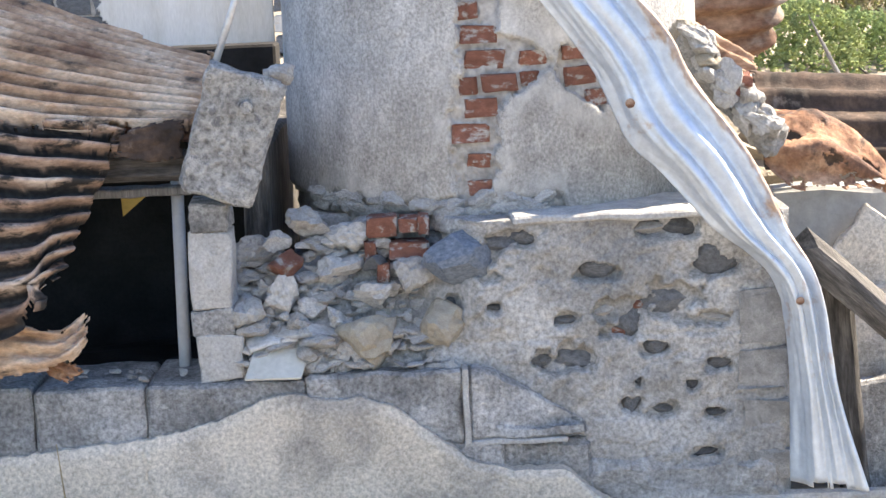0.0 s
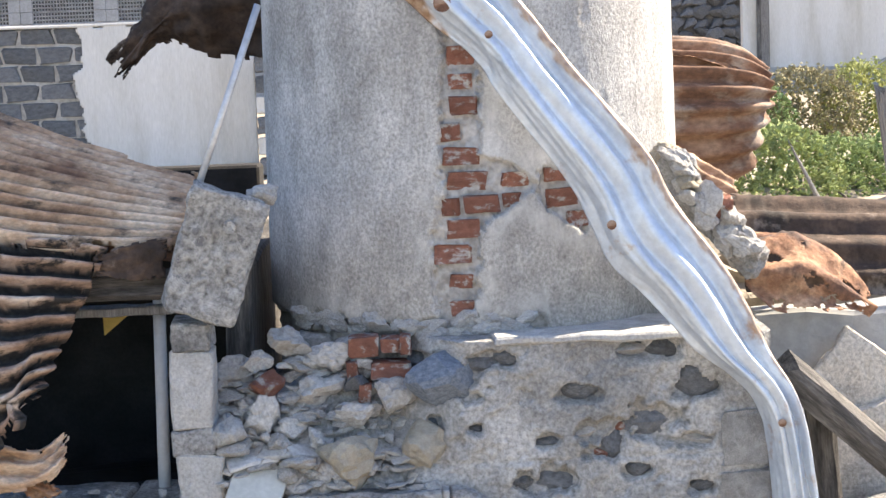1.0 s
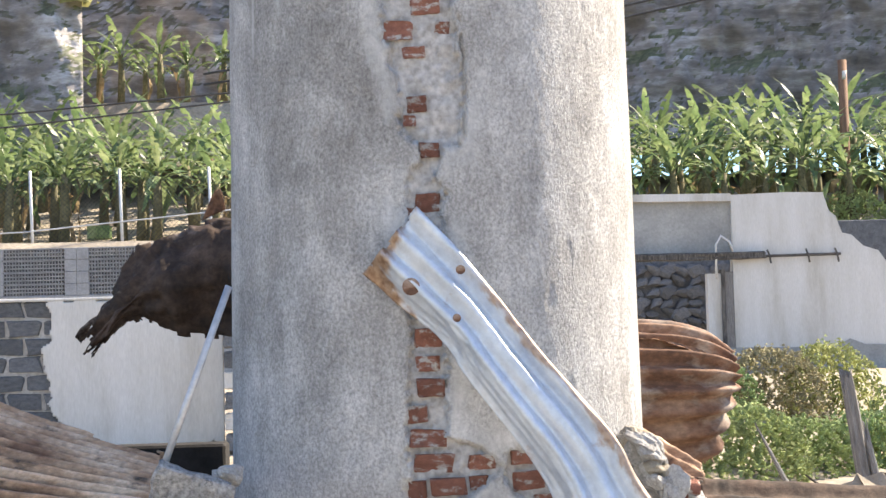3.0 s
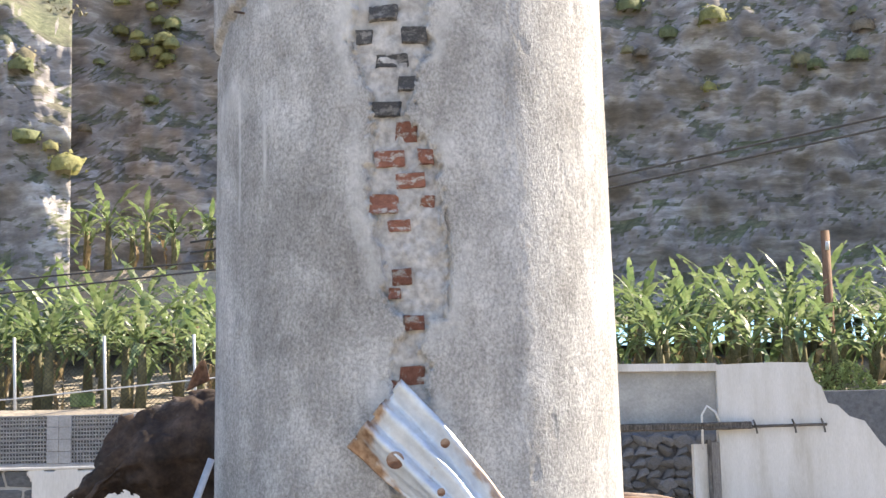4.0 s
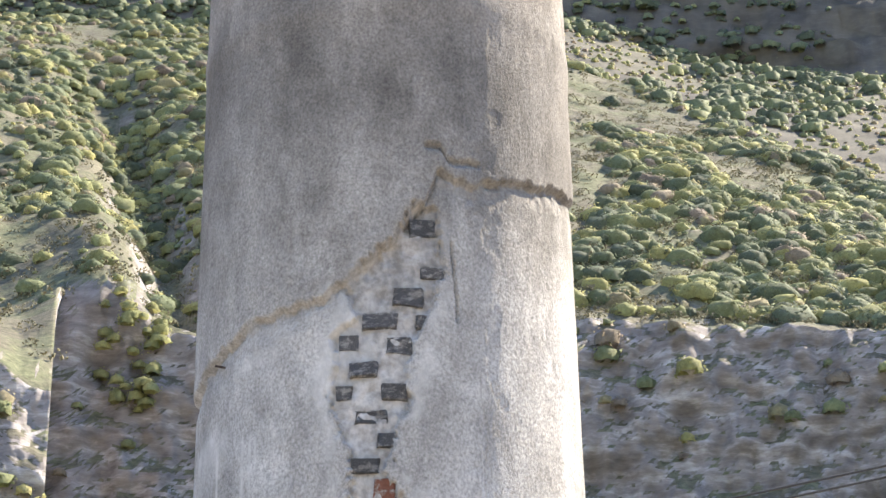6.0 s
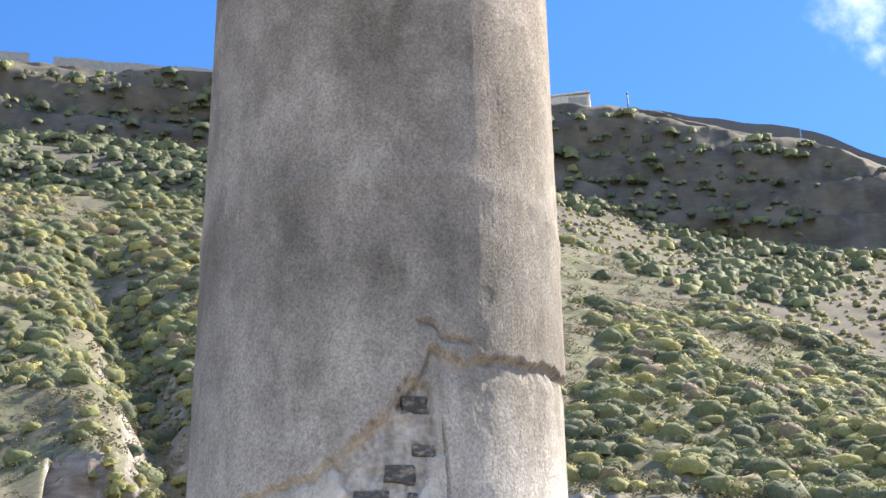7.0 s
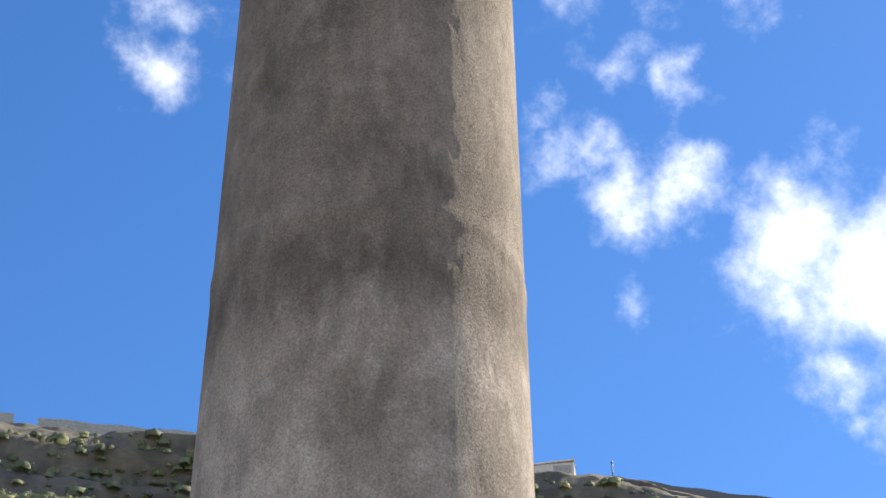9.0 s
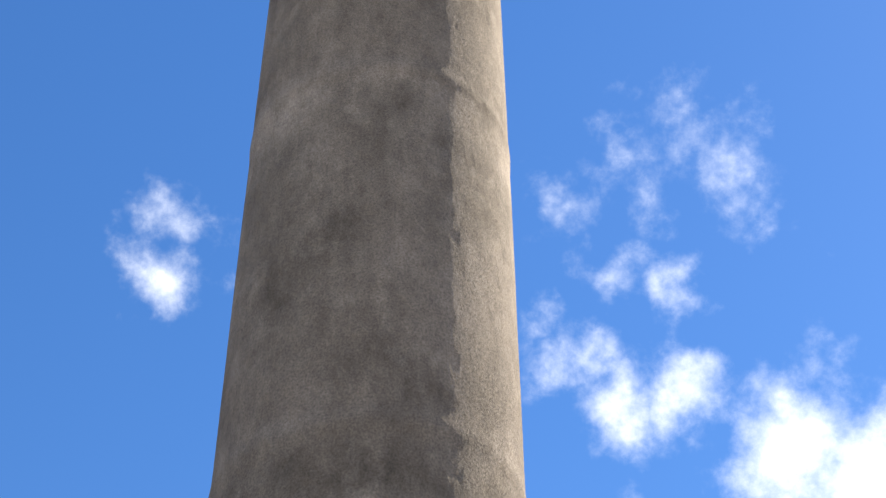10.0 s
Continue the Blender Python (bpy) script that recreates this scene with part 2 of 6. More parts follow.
M["block"] = material("concrete_block", [(0.16, 0.158, 0.157), (0.29, 0.285, 0.28), (0.40, 0.39, 0.38)], 6, 0.95, bump=0.9, grain=75, fine=0.42, piece=0.15, bump_size=0.02,
                      second=((0.48, 0.47, 0.46), 5, 0.57, 0.07))
M["block_dark"] = material("dark_block", [(0.10, 0.105, 0.115), (0.18, 0.185, 0.195)], 6, 0.95, bump=0.8, grain=50, fine=0.3, piece=0.2, bump_size=0.02)
M["brick"] = material("red_brick", [(0.17, 0.075, 0.052), (0.28, 0.125, 0.088)], 3, 0.9, bump=0.6, grain=110, fine=0.3, piece=0.25,
                      second=((0.40, 0.38, 0.355), 2.2, 0.57, 0.05))
M["brick_dark"] = material("scoria_block", [(0.10, 0.10, 0.106), (0.19, 0.19, 0.195)], 30, 0.95, bump=0.9, grain=140, fine=0.4, piece=0.2,
                           second=((0.40, 0.39, 0.375), 2.6, 0.55, 0.06))
M["basalt"] = material("basalt", [(0.075, 0.078, 0.085), (0.15, 0.155, 0.165)], 10, 0.8, bump=0.5, grain=70, fine=0.3, piece=0.25)
M["bluestone"] = material("bluestone", [(0.09, 0.112, 0.148), (0.21, 0.238, 0.285)], 14, 0.75, bump=0.5, grain=60, fine=0.25)
M["rubble"] = material("rubble", [(0.32, 0.305, 0.285), (0.52, 0.50, 0.475)], 9, 0.95, bump=0.6, grain=70, fine=0.2, piece=0.2)
M["sandstone"] = material("sandstone", [(0.33, 0.29, 0.23), (0.45, 0.40, 0.32)], 9, 0.95, bump=0.7, grain=60, fine=0.2)
M["concrete"] = material("aggregate_concrete", [(0.30, 0.29, 0.275), (0.46, 0.45, 0.43)], 13, 0.95, bump=1.0, grain=55, fine=0.5, bump_size=0.025,
                         second=((0.17, 0.17, 0.175), 28, 0.60, 0.03))
M["tile"] = material("tile_back", [(0.46, 0.44, 0.38), (0.54, 0.52, 0.46)], 7, 0.7, bump=0.15, grain=60, fine=0.08)
M["galv"] = material("galvanised", [(0.46, 0.50, 0.55), (0.62, 0.66, 0.70)], 5, 0.52, metal=0.5, bump=0.1, grain=40, fine=0.06, spread=0.12,
                     second=((0.34, 0.19, 0.10), 4.5, 0.645, 0.05))
by_attribute(M["galv"], "wear_and_shade", [(0.22, 0.13, 0.08), (0.42, 0.30, 0.205)])
M["rust"] = material("rust", [(0.075, 0.042, 0.03), (0.175, 0.095, 0.06), (0.31, 0.20, 0.135)], 7, 0.85, metal=0.1, bump=0.25, grain=45, fine=0.25, stretch=(0.8, 1.2, 1.2),
                     second=((0.36, 0.31, 0.26), 5, 0.60, 0.10))
M["rust_pale"] = material("rust_pale", [(0.20, 0.115, 0.075), (0.46, 0.31, 0.205), (0.66, 0.53, 0.41)], 6, 0.85, metal=0.1, bump=0.25, grain=60, fine=0.25, stretch=(0.7, 1.3, 1.3),
                          second=((0.05, 0.042, 0.038), 7, 0.61, 0.05))
M["rust_char"] = material("rust_char", [(0.09, 0.06, 0.045), (0.30, 0.20, 0.145), (0.50, 0.40, 0.32)], 7, 0.85, metal=0.1, bump=0.25, grain=60, fine=0.25, stretch=(0.7, 1.3, 1.3),
                          second=((0.03, 0.027, 0.025), 9, 0.55, 0.04))
# near-black and dark brown painted into the troughs as shade between ribs, and char
by_attribute(M["rust_char"], "wear_and_shade", [(0.02, 0.019, 0.019), (0.05, 0.045, 0.042)])
by_attribute(M["rust_pale"], "wear_and_shade", [(0.05, 0.038, 0.03), (0.12, 0.085, 0.06)])
M["rust_dark"] = material("rust_dark", [(0.028, 0.023, 0.02), (0.062, 0.042, 0.032), (0.12, 0.08, 0.058)], 6, 0.8, metal=0.2, bump=0.4, grain=40, fine=0.3,
                          second=((0.20, 0.165, 0.14), 5, 0.65, 0.05))
M["rust_orange"] = material("rust_orange", [(0.10, 0.055, 0.04), (0.25, 0.13, 0.075), (0.42, 0.27, 0.17)], 9, 0.8, metal=0.15, bump=0.4, grain=50, fine=0.35,
                            second=((0.07, 0.05, 0.042), 8, 0.58, 0.05))
M["char"] = material("charred_wood", [(0.025, 0.023, 0.022), (0.085, 0.078, 0.072), (0.17, 0.155, 0.14)], 8, 0.8, bump=0.8, grain=40, fine=0.35, stretch=(4, 4, 0.6))
M["grey_wood"] = material("weathered_wood", [(0.14, 0.13, 0.125), (0.28, 0.265, 0.25)], 8, 0.85, bump=0.6, grain=40, fine=0.3, stretch=(6, 6, 0.5))
M["pvc"] = material("grey_pipe", [(0.42, 0.42, 0.42), (0.52, 0.52, 0.52)], 4, 0.5, bump=0.05, fine=0.06)
M["steel"] = material("steel_rod", [(0.40, 0.40, 0.40), (0.55, 0.55, 0.55)], 6, 0.45, metal=0.4, bump=0.1, fine=0.12)
# near-black: flue soot, and painted shade behind the breeze blocks
M["soot_and_shade"] = material("soot_and_shade", [(0.012, 0.011, 0.010), (0.035, 0.032, 0.03)], 4, 0.95, bump=0.3)
M["yellow"] = material("yellow_paint", [(0.55, 0.38, 0.09), (0.62, 0.45, 0.14)], 8, 0.6, bump=0.1, fine=0.1)
M["white_wall"] = material("white_wall", [(0.42, 0.395, 0.355), (0.53, 0.515, 0.49), (0.59, 0.575, 0.56)], 1.3, 0.9, bump=0.2, grain=30, fine=0.08, stretch=(1.6, 1, 0.3))
M["grey_wall"] = material("grey_wall", [(0.25, 0.25, 0.245), (0.35, 0.35, 0.34)], 1.5, 0.9, bump=0.3, grain=20, fine=0.12)
M["breeze"] = material("breeze", [(0.24, 0.24, 0.245), (0.34, 0.34, 0.345)], 3, 0.9, bump=0.3, grain=20, fine=0.15)
M["earth"] = material("earth", [(0.235, 0.20, 0.157), (0.36, 0.312, 0.245)], 0.6, 0.95, bump=0.6, grain=8, fine=0.25, bump_size=0.05)
M["leaf"] = leafy(material("banana_leaf", [(0.075, 0.125, 0.055), (0.15, 0.205, 0.085), (0.29, 0.335, 0.17)], 1.3, 0.42, bump=0.1, grain=9, fine=0.2, piece=0.25), 0.45)
M["leaf_dry"] = leafy(material("dry_leaf", [(0.20, 0.14, 0.075), (0.34, 0.26, 0.15)], 2, 0.8, bump=0.1, grain=9, fine=0.2, piece=0.25), 0.3)
M["stem"] = material("banana_stem", [(0.09, 0.085, 0.04), (0.17, 0.15, 0.08)], 3, 0.8, bump=0.3, grain=12, fine=0.3, piece=0.2)
M["wire"] = material("wire", [(0.03, 0.03, 0.03), (0.05, 0.05, 0.05)], 3, 0.6, bump=0)
M["post"] = material("fence_post", [(0.50, 0.50, 0.50), (0.62, 0.62, 0.62)], 3, 0.5, metal=0.3, bump=0)
M["pole"] = material("wood_pole", [(0.14, 0.075, 0.045), (0.24, 0.14, 0.085)], 3, 0.8, bump=0.5, grain=25, fine=0.3, stretch=(3, 3, 0.3))


# ---------------------------------------------------------------- mesh helpers
def lattice(ix, iy, seed):
    h = np.sin(ix * 127.1 + iy * 311.7 + seed * 74.7) * 43758.5453
    return h - np.floor(h)


def vnoise(x, y, seed=0):
    """Smooth value noise, 0 to 1, on arrays."""
    x, y = np.asarray(x, float), np.asarray(y, float)
    x0, y0 = np.floor(x), np.floor(y)
    fx, fy = x - x0, y - y0
    fx, fy = fx * fx * (3 - 2 * fx), fy * fy * (3 - 2 * fy)
    a = lattice(x0, y0, seed) * (1 - fx) + lattice(x0 + 1, y0, seed) * fx
    b = lattice(x0, y0 + 1, seed) * (1 - fx) + lattice(x0 + 1, y0 + 1, seed) * fx
    return a * (1 - fy) + b * fy


def fbm(x, y, seed=0, octaves=4):
    total, amp, size = 0.0, 0.5, 1.0
    for k in range(octaves):
        total = total + amp * vnoise(np.asarray(x) * size, np.asarray(y) * size, seed + 13 * k)
        amp, size = amp * 0.5, size * 2.03
    return total / (1 - 0.5 ** octaves)


def smooth(a, lo, hi):
    t = np.clip((np.asarray(a, float) - lo) / (hi - lo), 0, 1)
    return t * t * (3 - 2 * t)


def mesh_of(name, verts, faces, mat, shade=False):
    """A mesh from arrays of places and of faces with one number of corners, or from a mixed list."""
    me = bpy.data.meshes.new(name)
    verts = np.asarray(verts, float).reshape(-1, 3)
    if hasattr(faces, "shape"):
        n, k = faces.shape
        me.vertices.add(len(verts))
        me.vertices.foreach_set("co", verts.astype(np.float32).ravel())
        me.loops.add(n * k)
        me.loops.foreach_set("vertex_index", faces.astype(np.int32).ravel())
        me.polygons.add(n)
        me.polygons.foreach_set("loop_start", np.arange(0, n * k, k, dtype=np.int32))
    else:
        me.from_pydata([tuple(v) for v in verts.tolist()], [], [tuple(f) for f in faces])
    me.materials.append(M[mat])
    me.polygons.foreach_set("use_smooth", np.full(len(me.polygons), shade, bool))
    me.update(calc_edges=True)
    me.validate()
    return me


def grid_faces(nu, nv, keep=None):
    """Quads of a grid whose vertex (i, j) has index i * nv + j."""
    i, j = np.meshgrid(np.arange(nu - 1), np.arange(nv - 1), indexing="ij")
    a = i * nv + j
    q = np.stack([a, a + nv, a + nv + 1, a + 1], -1)
    return q[keep] if keep is not None else q.reshape(-1, 4)


def thing(name, label, category, group="", kind="", at=(0, 0, 0), m=None):
    ob = new(name)
    ob.empty_display_size = 0.1
    ob.matrix_basis = m if m is not None else Matrix.Translation(at)
    return tagged(ob, label, category, group, kind)


def piece(name, me, parent, m=None, label=""):
    ob = new(name, me)
    ob.parent = parent
    if m is not None:
        ob.matrix_basis = m
    return tagged(ob, label)


def part(name, bm, mat, parent, label="", m=None):
    me = bpy.data.meshes.new(name)
    bm.to_mesh(me)
    bm.free()
    me.materials.append(M[mat])
    return piece(name, me, parent, m, label)


def box_bm(x0, x1, y0, y1, z0, z1, bevel=0.0, jitter=0.0, seed=0, cuts=0):
    bm = bmesh.new()
    bmesh.ops.create_cube(bm, size=1)
    for v in bm.verts:
        v.co = Vector((x0 + (v.co.x + 0.5) * (x1 - x0), y0 + (v.co.y + 0.5) * (y1 - y0), z0 + (v.co.z + 0.5) * (z1 - z0)))
    if bevel:
        bmesh.ops.bevel(bm, geom=bm.edges[:], offset=bevel, segments=1, affect="EDGES")
    if cuts:
        bmesh.ops.subdivide_edges(bm, edges=bm.edges[:], cuts=cuts, use_grid_fill=True)
    if jitter:
        for v in bm.verts:
            d = noise.noise_vector(v.co * 9 + Vector((seed * 3.1, seed, 0))) + 0.5 * noise.noise_vector(v.co * 31 + Vector((seed * 1.7, 0, 5)))
            v.co += d * jitter
    return bm


def tube_bm(points, radius, sides=8):
    """A round bar along a line of points."""
    bm = bmesh.new()
    rings = []
    pts = [Vector(p) for p in points]
    for k, p in enumerate(pts):
        way = (pts[min(k + 1, len(pts) - 1)] - pts[max(k - 1, 0)]).normalized()
        side = way.cross(Vector((0.3, 0.9, 0.2))).normalized()
        up = side.cross(way)
        r = radius[k] if isinstance(radius, (list, tuple)) else radius
        rings.append([bm.verts.new(p + r * (math.cos(a) * side + math.sin(a) * up)) for a in (2 * math.pi * i / sides for i in range(sides))])
    for a, b in zip(rings, rings[1:]):
        for i in range(sides):
            bm.faces.new((a[i], a[(i + 1) % sides], b[(i + 1) % sides], b[i]))
    bm.faces.new(rings[0][::-1])
    bm.faces.new(rings[-1])
    for f in bm.faces:
        f.smooth = len(f.verts) == 4
    return bm


def rock_mesh(name, seed, mat, detail=3, rough=0.22, flat=1.0):
    """A broken stone of about unit size: an ico ball cut by random planes, with a rough skin."""
    rng = random.Random(seed)
    bm = bmesh.new()
    bmesh.ops.create_icosphere(bm, subdivisions=detail, radius=0.78)
    planes = []
    for _ in range(11):
        d = Vector((rng.uniform(-1, 1), rng.uniform(-1, 1), rng.uniform(-1, 1))).normalized()
        planes.append((d, rng.uniform(0.26, 0.48)))
    for v in bm.verts:
        way = v.co.normalized()
        reach = min([0.78] + [h / way.dot(d) for d, h in planes if way.dot(d) > 0.05])
        v.co = way * reach
        v.co += way * rough * 0.16 * (noise.noise(v.co * 4 + Vector((seed, 0, 0))) + 0.5 * noise.noise(v.co * 11 + Vector((0, seed, 0))))
    me = bpy.data.meshes.new(name)
    bm.to_mesh(me)
    bm.free()
    me.materials.append(M[mat])
    return me


def brick_mesh(name, seed, mat):
    """A unit brick with worn, uneven edges."""
    rng = random.Random(seed)
    bm = bmesh.new()
    bmesh.ops.create_cube(bm, size=1)
    bmesh.ops.bevel(bm, geom=bm.edges[:], offset=0.06, segments=1, affect="EDGES")
    for v in bm.verts:
        v.co += Vector((rng.uniform(-1, 1), rng.uniform(-1, 1), rng.uniform(-1, 1))) * 0.085
    me = bpy.data.meshes.new(name)
    bm.to_mesh(me)
    bm.free()
    me.materials.append(M[mat])
    return me


def catmull(ctrl, t):
    """Interpolating spline through control rows (k, ...) at parameters t in 0..1."""
    c = np.asarray(ctrl, float)
    k = len(c)
    c = np.concatenate([[2 * c[0] - c[1]], c, [2 * c[-1] - c[-2]]])
    s = np.clip(np.asarray(t) * (k - 1), 0, k - 1 - 1e-9)
    i = np.floor(s).astype(int)
    f = (s - i).reshape(-1, *([1] * (c.ndim - 1)))
    a, b, d, e = c[i], c[i + 1], c[i + 2], c[i + 3]
    return 0.5 * (2 * b + (d - a) * f + (2 * a - 5 * b + 4 * d - e) * f ** 2 + (3 * b - a - 3 * d + e) * f ** 3)


def sheet(name, ctrl, waves, amp, mat, label, category="metal sheet", nu=0, nv=60, ragged=0.0, dents=0.0, seed=1, holes=0.0, phase=0.0, flatten=None, parent=None, wear_and_shade=None):
    """A corrugated metal sheet. ctrl: rows along the corrugations, each with points across them; waves: corrugations across."""
    nu = nu or max(24, int(waves * 10))
    u, v = np.linspace(0, 1, nu), np.linspace(0, 1, nv)
    along = catmull(ctrl, v)
    p = np.stack([catmull(row, u) for row in along])
    du, dv = np.gradient(p, axis=1), np.gradient(p, axis=0)
    nrm = np.cross(du, dv)
    nrm /= np.linalg.norm(nrm, axis=-1, keepdims=True) + 1e-9
    uu, vv = np.meshgrid(u, v)
    wave = np.sin(2 * math.pi * (waves * uu + phase)) * amp
    if flatten is not None:
        wave = wave * flatten(uu, vv)
    wave = wave + dents * (fbm(uu * 5 + seed, vv * 7, seed) - 0.5) + 0.4 * dents * (fbm(uu * 17 + seed, vv * 23, seed + 5) - 0.5)
    p = p + nrm * wave[..., None]
    uc, vc = (uu[1:, 1:] + uu[:-1, :-1]) / 2, (vv[1:, 1:] + vv[:-1, :-1]) / 2
    edge = np.minimum(np.minimum(uc, 1 - uc), np.minimum(vc, 1 - vc))
    n = fbm(uc * 9 + seed * 3, vc * 11, seed + 9, 5)
    keep = edge > ragged * np.clip((n - 0.42) * 3.0, 0, 1)
    if holes:
        keep &= fbm(uc * 6 + 3, vc * 8 + seed, seed + 21, 4) < 1 - holes
    me = mesh_of(name, p, grid_faces(nv, nu, keep), mat, True)
    if wear_and_shade is not None:
        me.attributes.new("wear_and_shade", "FLOAT", "POINT").data.foreach_set("value", np.clip(wear_and_shade(uu, vv), 0, 1).ravel())
    bm = bmesh.new()
    bm.from_mesh(me)
    bmesh.ops.delete(bm, geom=[w for w in bm.verts if not w.link_faces], context="VERTS")
    bm.to_mesh(me)
    bm.free()
    ob = new(name, me)
    so = ob.modifiers.new("thickness", "SOLIDIFY")
    so.thickness, so.offset = 0.0016, 0
    if parent:
        ob.parent = parent
        return tagged(ob, label)
    return tagged(ob, label, category)


def timber(name, a, b, width, depth, mat, label, category="beam", seed=0, taper=1.0, split=0.02):
    """A weathered timber from a to b with splintered ends."""
    a, b = Vector(a), Vector(b)
    length = (b - a).length
    bm = bmesh.new()
    nseg, prof = 14, []
    for i in range(12):
        ang = 2 * math.pi * i / 12
        c, s = math.cos(ang), math.sin(ang)
        k = 1 / max(abs(c), abs(s)) ** 0.85
        prof.append((0.5 * c * k * width, 0.5 * s * k * depth))
    rings = []
    for k in range(nseg + 1):
        z = length * k / nseg
        t = 1 + (taper - 1) * k / nseg
        ring = []
        for i, (x, y) in enumerate(prof):
            groove = 1 - 0.16 * ((i * 7 + seed) % 3 == 0) + 0.10 * noise.noise(Vector((i * 3.3, z * 7, seed)))
            zz = z + (0.5 - ((i * 5 + seed) % 7) / 6.0) * split * 4 * (1 if k in (0, nseg) else 0)
            ring.append(bm.verts.new((x * t * groove, y * t * groove, zz)))
        rings.append(ring)
    for p, q in zip(rings, rings[1:]):
        for i in range(12):
            bm.faces.new((p[i], p[(i + 1) % 12], q[(i + 1) % 12], q[i]))
    bm.faces.new(rings[0][::-1])
    bm.faces.new(rings[-1])
    me = bpy.data.meshes.new(name)
    bm.to_mesh(me)
    bm.free()
    me.materials.append(M[mat])
    ob = new(name, me)
    ob.matrix_basis = Matrix.Translation(a) @ (b - a).to_track_quat("Z", "Y").to_matrix().to_4x4()
    return tagged(ob, label, category)


# ---------------------------------------------------------------- ground
def ground_height(x, y):
    base = 1.0 * smooth(y, 10, 28) + 2.9 * smooth(y, 40.2, 41.2) + 0.7 * smooth(y, 41.5, 44) + 3.0 * smooth(y, 46, 62)
    base = base + 3.5 * smooth(y, 62.5, 64.5) * smooth(-x, -4, 6)
    return base + 0.10 * (fbm(x * 0.7, y * 0.7, 3) - 0.5) * smooth(np.hypot(x, y), 3, 10)


gx = np.concatenate([np.linspace(-1500, -60, 10), np.linspace(-50, 50, 161), np.linspace(60, 1500, 10)])
gy = np.concatenate([np.linspace(-1500, -20, 10), np.linspace(-12, 78, 226), np.linspace(90, 1500, 10)])
GX, GY = np.meshgrid(gx, gy, indexing="ij")
tagged(new("ground", mesh_of("ground", np.stack([GX, GY, ground_height(GX, GY) - 0.02], -1), grid_faces(len(gx), len(gy)), "earth", True)),
       "dry brown earth with stones, rising in terraces", "ground", kind="structure")

# ---------------------------------------------------------------- chimney
CX, CY = 0.181, 5.75
CH_Z = [0.0, 0.9, 1.4, 2.2, 3.2, 4.2, 5.2, 6.2, 7.7, 10.0, 13.5]
CH_R = [0.70, 0.684, 0.68, 0.671, 0.66, 0.652, 0.646, 0.641, 0.638, 0.625, 0.605]


def chimney_radius(z):
    return np.interp(z, CH_Z, CH_R)


def between(th, z, left, right, wob, seed):
    """How far (in degrees) a place lies inside a strip whose two edges run up the chimney."""
    lz, la = zip(*left)
    rz, ra = zip(*right)
    l, r = np.interp(z, lz, la), np.interp(z, rz, ra)
    n = wob * (fbm(th * 0.35, z * 26, seed) - 0.5) + 0.6 * wob * (fbm(th * 1.3, z * 80, seed + 3) - 0.5)
    inside = np.minimum(th - l, r - th) + n
    ends = np.minimum(z - max(lz[0], rz[0]), min(lz[-1], rz[-1]) - z) * 85 + n
    return np.minimum(inside, ends)


LOW_L = [(0.90, -14.0), (1.0, -11.3), (1.12, -12.0), (1.23, -11.4), (1.32, -9.6), (1.50, -10.4), (1.68, -8.4), (1.82, -7.4)]
LOW_R = [(0.90, -2.5), (0.98, -2.2), (1.10, -0.4), (1.21, 0.2), (1.26, 4.5), (1.29, 9.0), (1.34, 14.6), (1.375, 14.0), (1.41, 7.6), (1.44, 0.9), (1.61, 1.1), (1.82, 1.6)]
MID_L = [(1.78, -7.8), (2.12, -9.0), (2.23, -6.6), (2.29, -4.6), (2.40, -8.4), (2.50, -7.8)]
MID_R = [(1.78, 1.4), (2.11, 0.4), (2.16, 1.6), (2.21, -1.0), (2.31, 2.2), (2.37, 5.8), (2.50, 7.0)]
UP_L = [(2.31, -5.0), (2.38, -9.6), (2.47, -9.2), (2.57, -11.9), (2.64, -13.4), (2.80, -13.0), (2.90, -12.4), (3.01, -13.2), (3.14, -17.6), (3.23, -17.8),
        (3.38, -16.0), (3.44, -11.0), (3.52, -14.5), (3.60, -9.0), (3.66, -4.0), (3.74, 2.0), (3.80, 6.0)]
UP_R = [(2.31, 5.0), (2.46, 7.6), (2.60, 6.5), (2.70, 5.9), (2.84, 3.9), (2.93, -2.4), (3.06, 0.6), (3.20, 3.8), (3.33, 4.8), (3.46, 9.4), (3.60, 14.6), (3.80, 12.6)]
RIDGE = [(-180, 3.30), (-71, 3.33), (-47, 3.43), (-34, 3.48), (-17, 3.52), (-7, 3.62), (2, 3.74), (8, 3.80), (12, 3.93), (21, 3.90), (30, 3.92), (41, 3.95), (82, 4.05), (180, 4.1)]

th = np.concatenate([np.linspace(-180, -92, 12), np.linspace(-88, 88, 400), np.linspace(92, 180, 12)])
zz = np.concatenate([np.linspace(0.0, 0.82, 4), np.linspace(0.84, 4.2, 470), np.linspace(4.22, 9.0, 190), np.linspace(9.2, 13.5, 14)])
TH, ZZ = np.meshgrid(th, zz, indexing="ij")
inside = np.maximum.reduce([between(TH, ZZ, LOW_L, LOW_R, 4.0, 1), between(TH, ZZ, MID_L, MID_R, 4.0, 2), between(TH, ZZ, UP_L, UP_R, 4.5, 3)])
patch_in = 6.5 - np.hypot((TH - 24 + (ZZ - 1.30) * 45) * 0.75, (ZZ - 1.30) * 70) + 4 * (fbm(TH * 0.4, ZZ * 25, 8) - 0.5)
foot_in = (0.945 + 0.05 * (fbm(TH * 0.2, ZZ * 4, 31) - 0.5) - ZZ) * 85 + 4 * (fbm(TH * 0.5, ZZ * 30, 12) - 0.5)
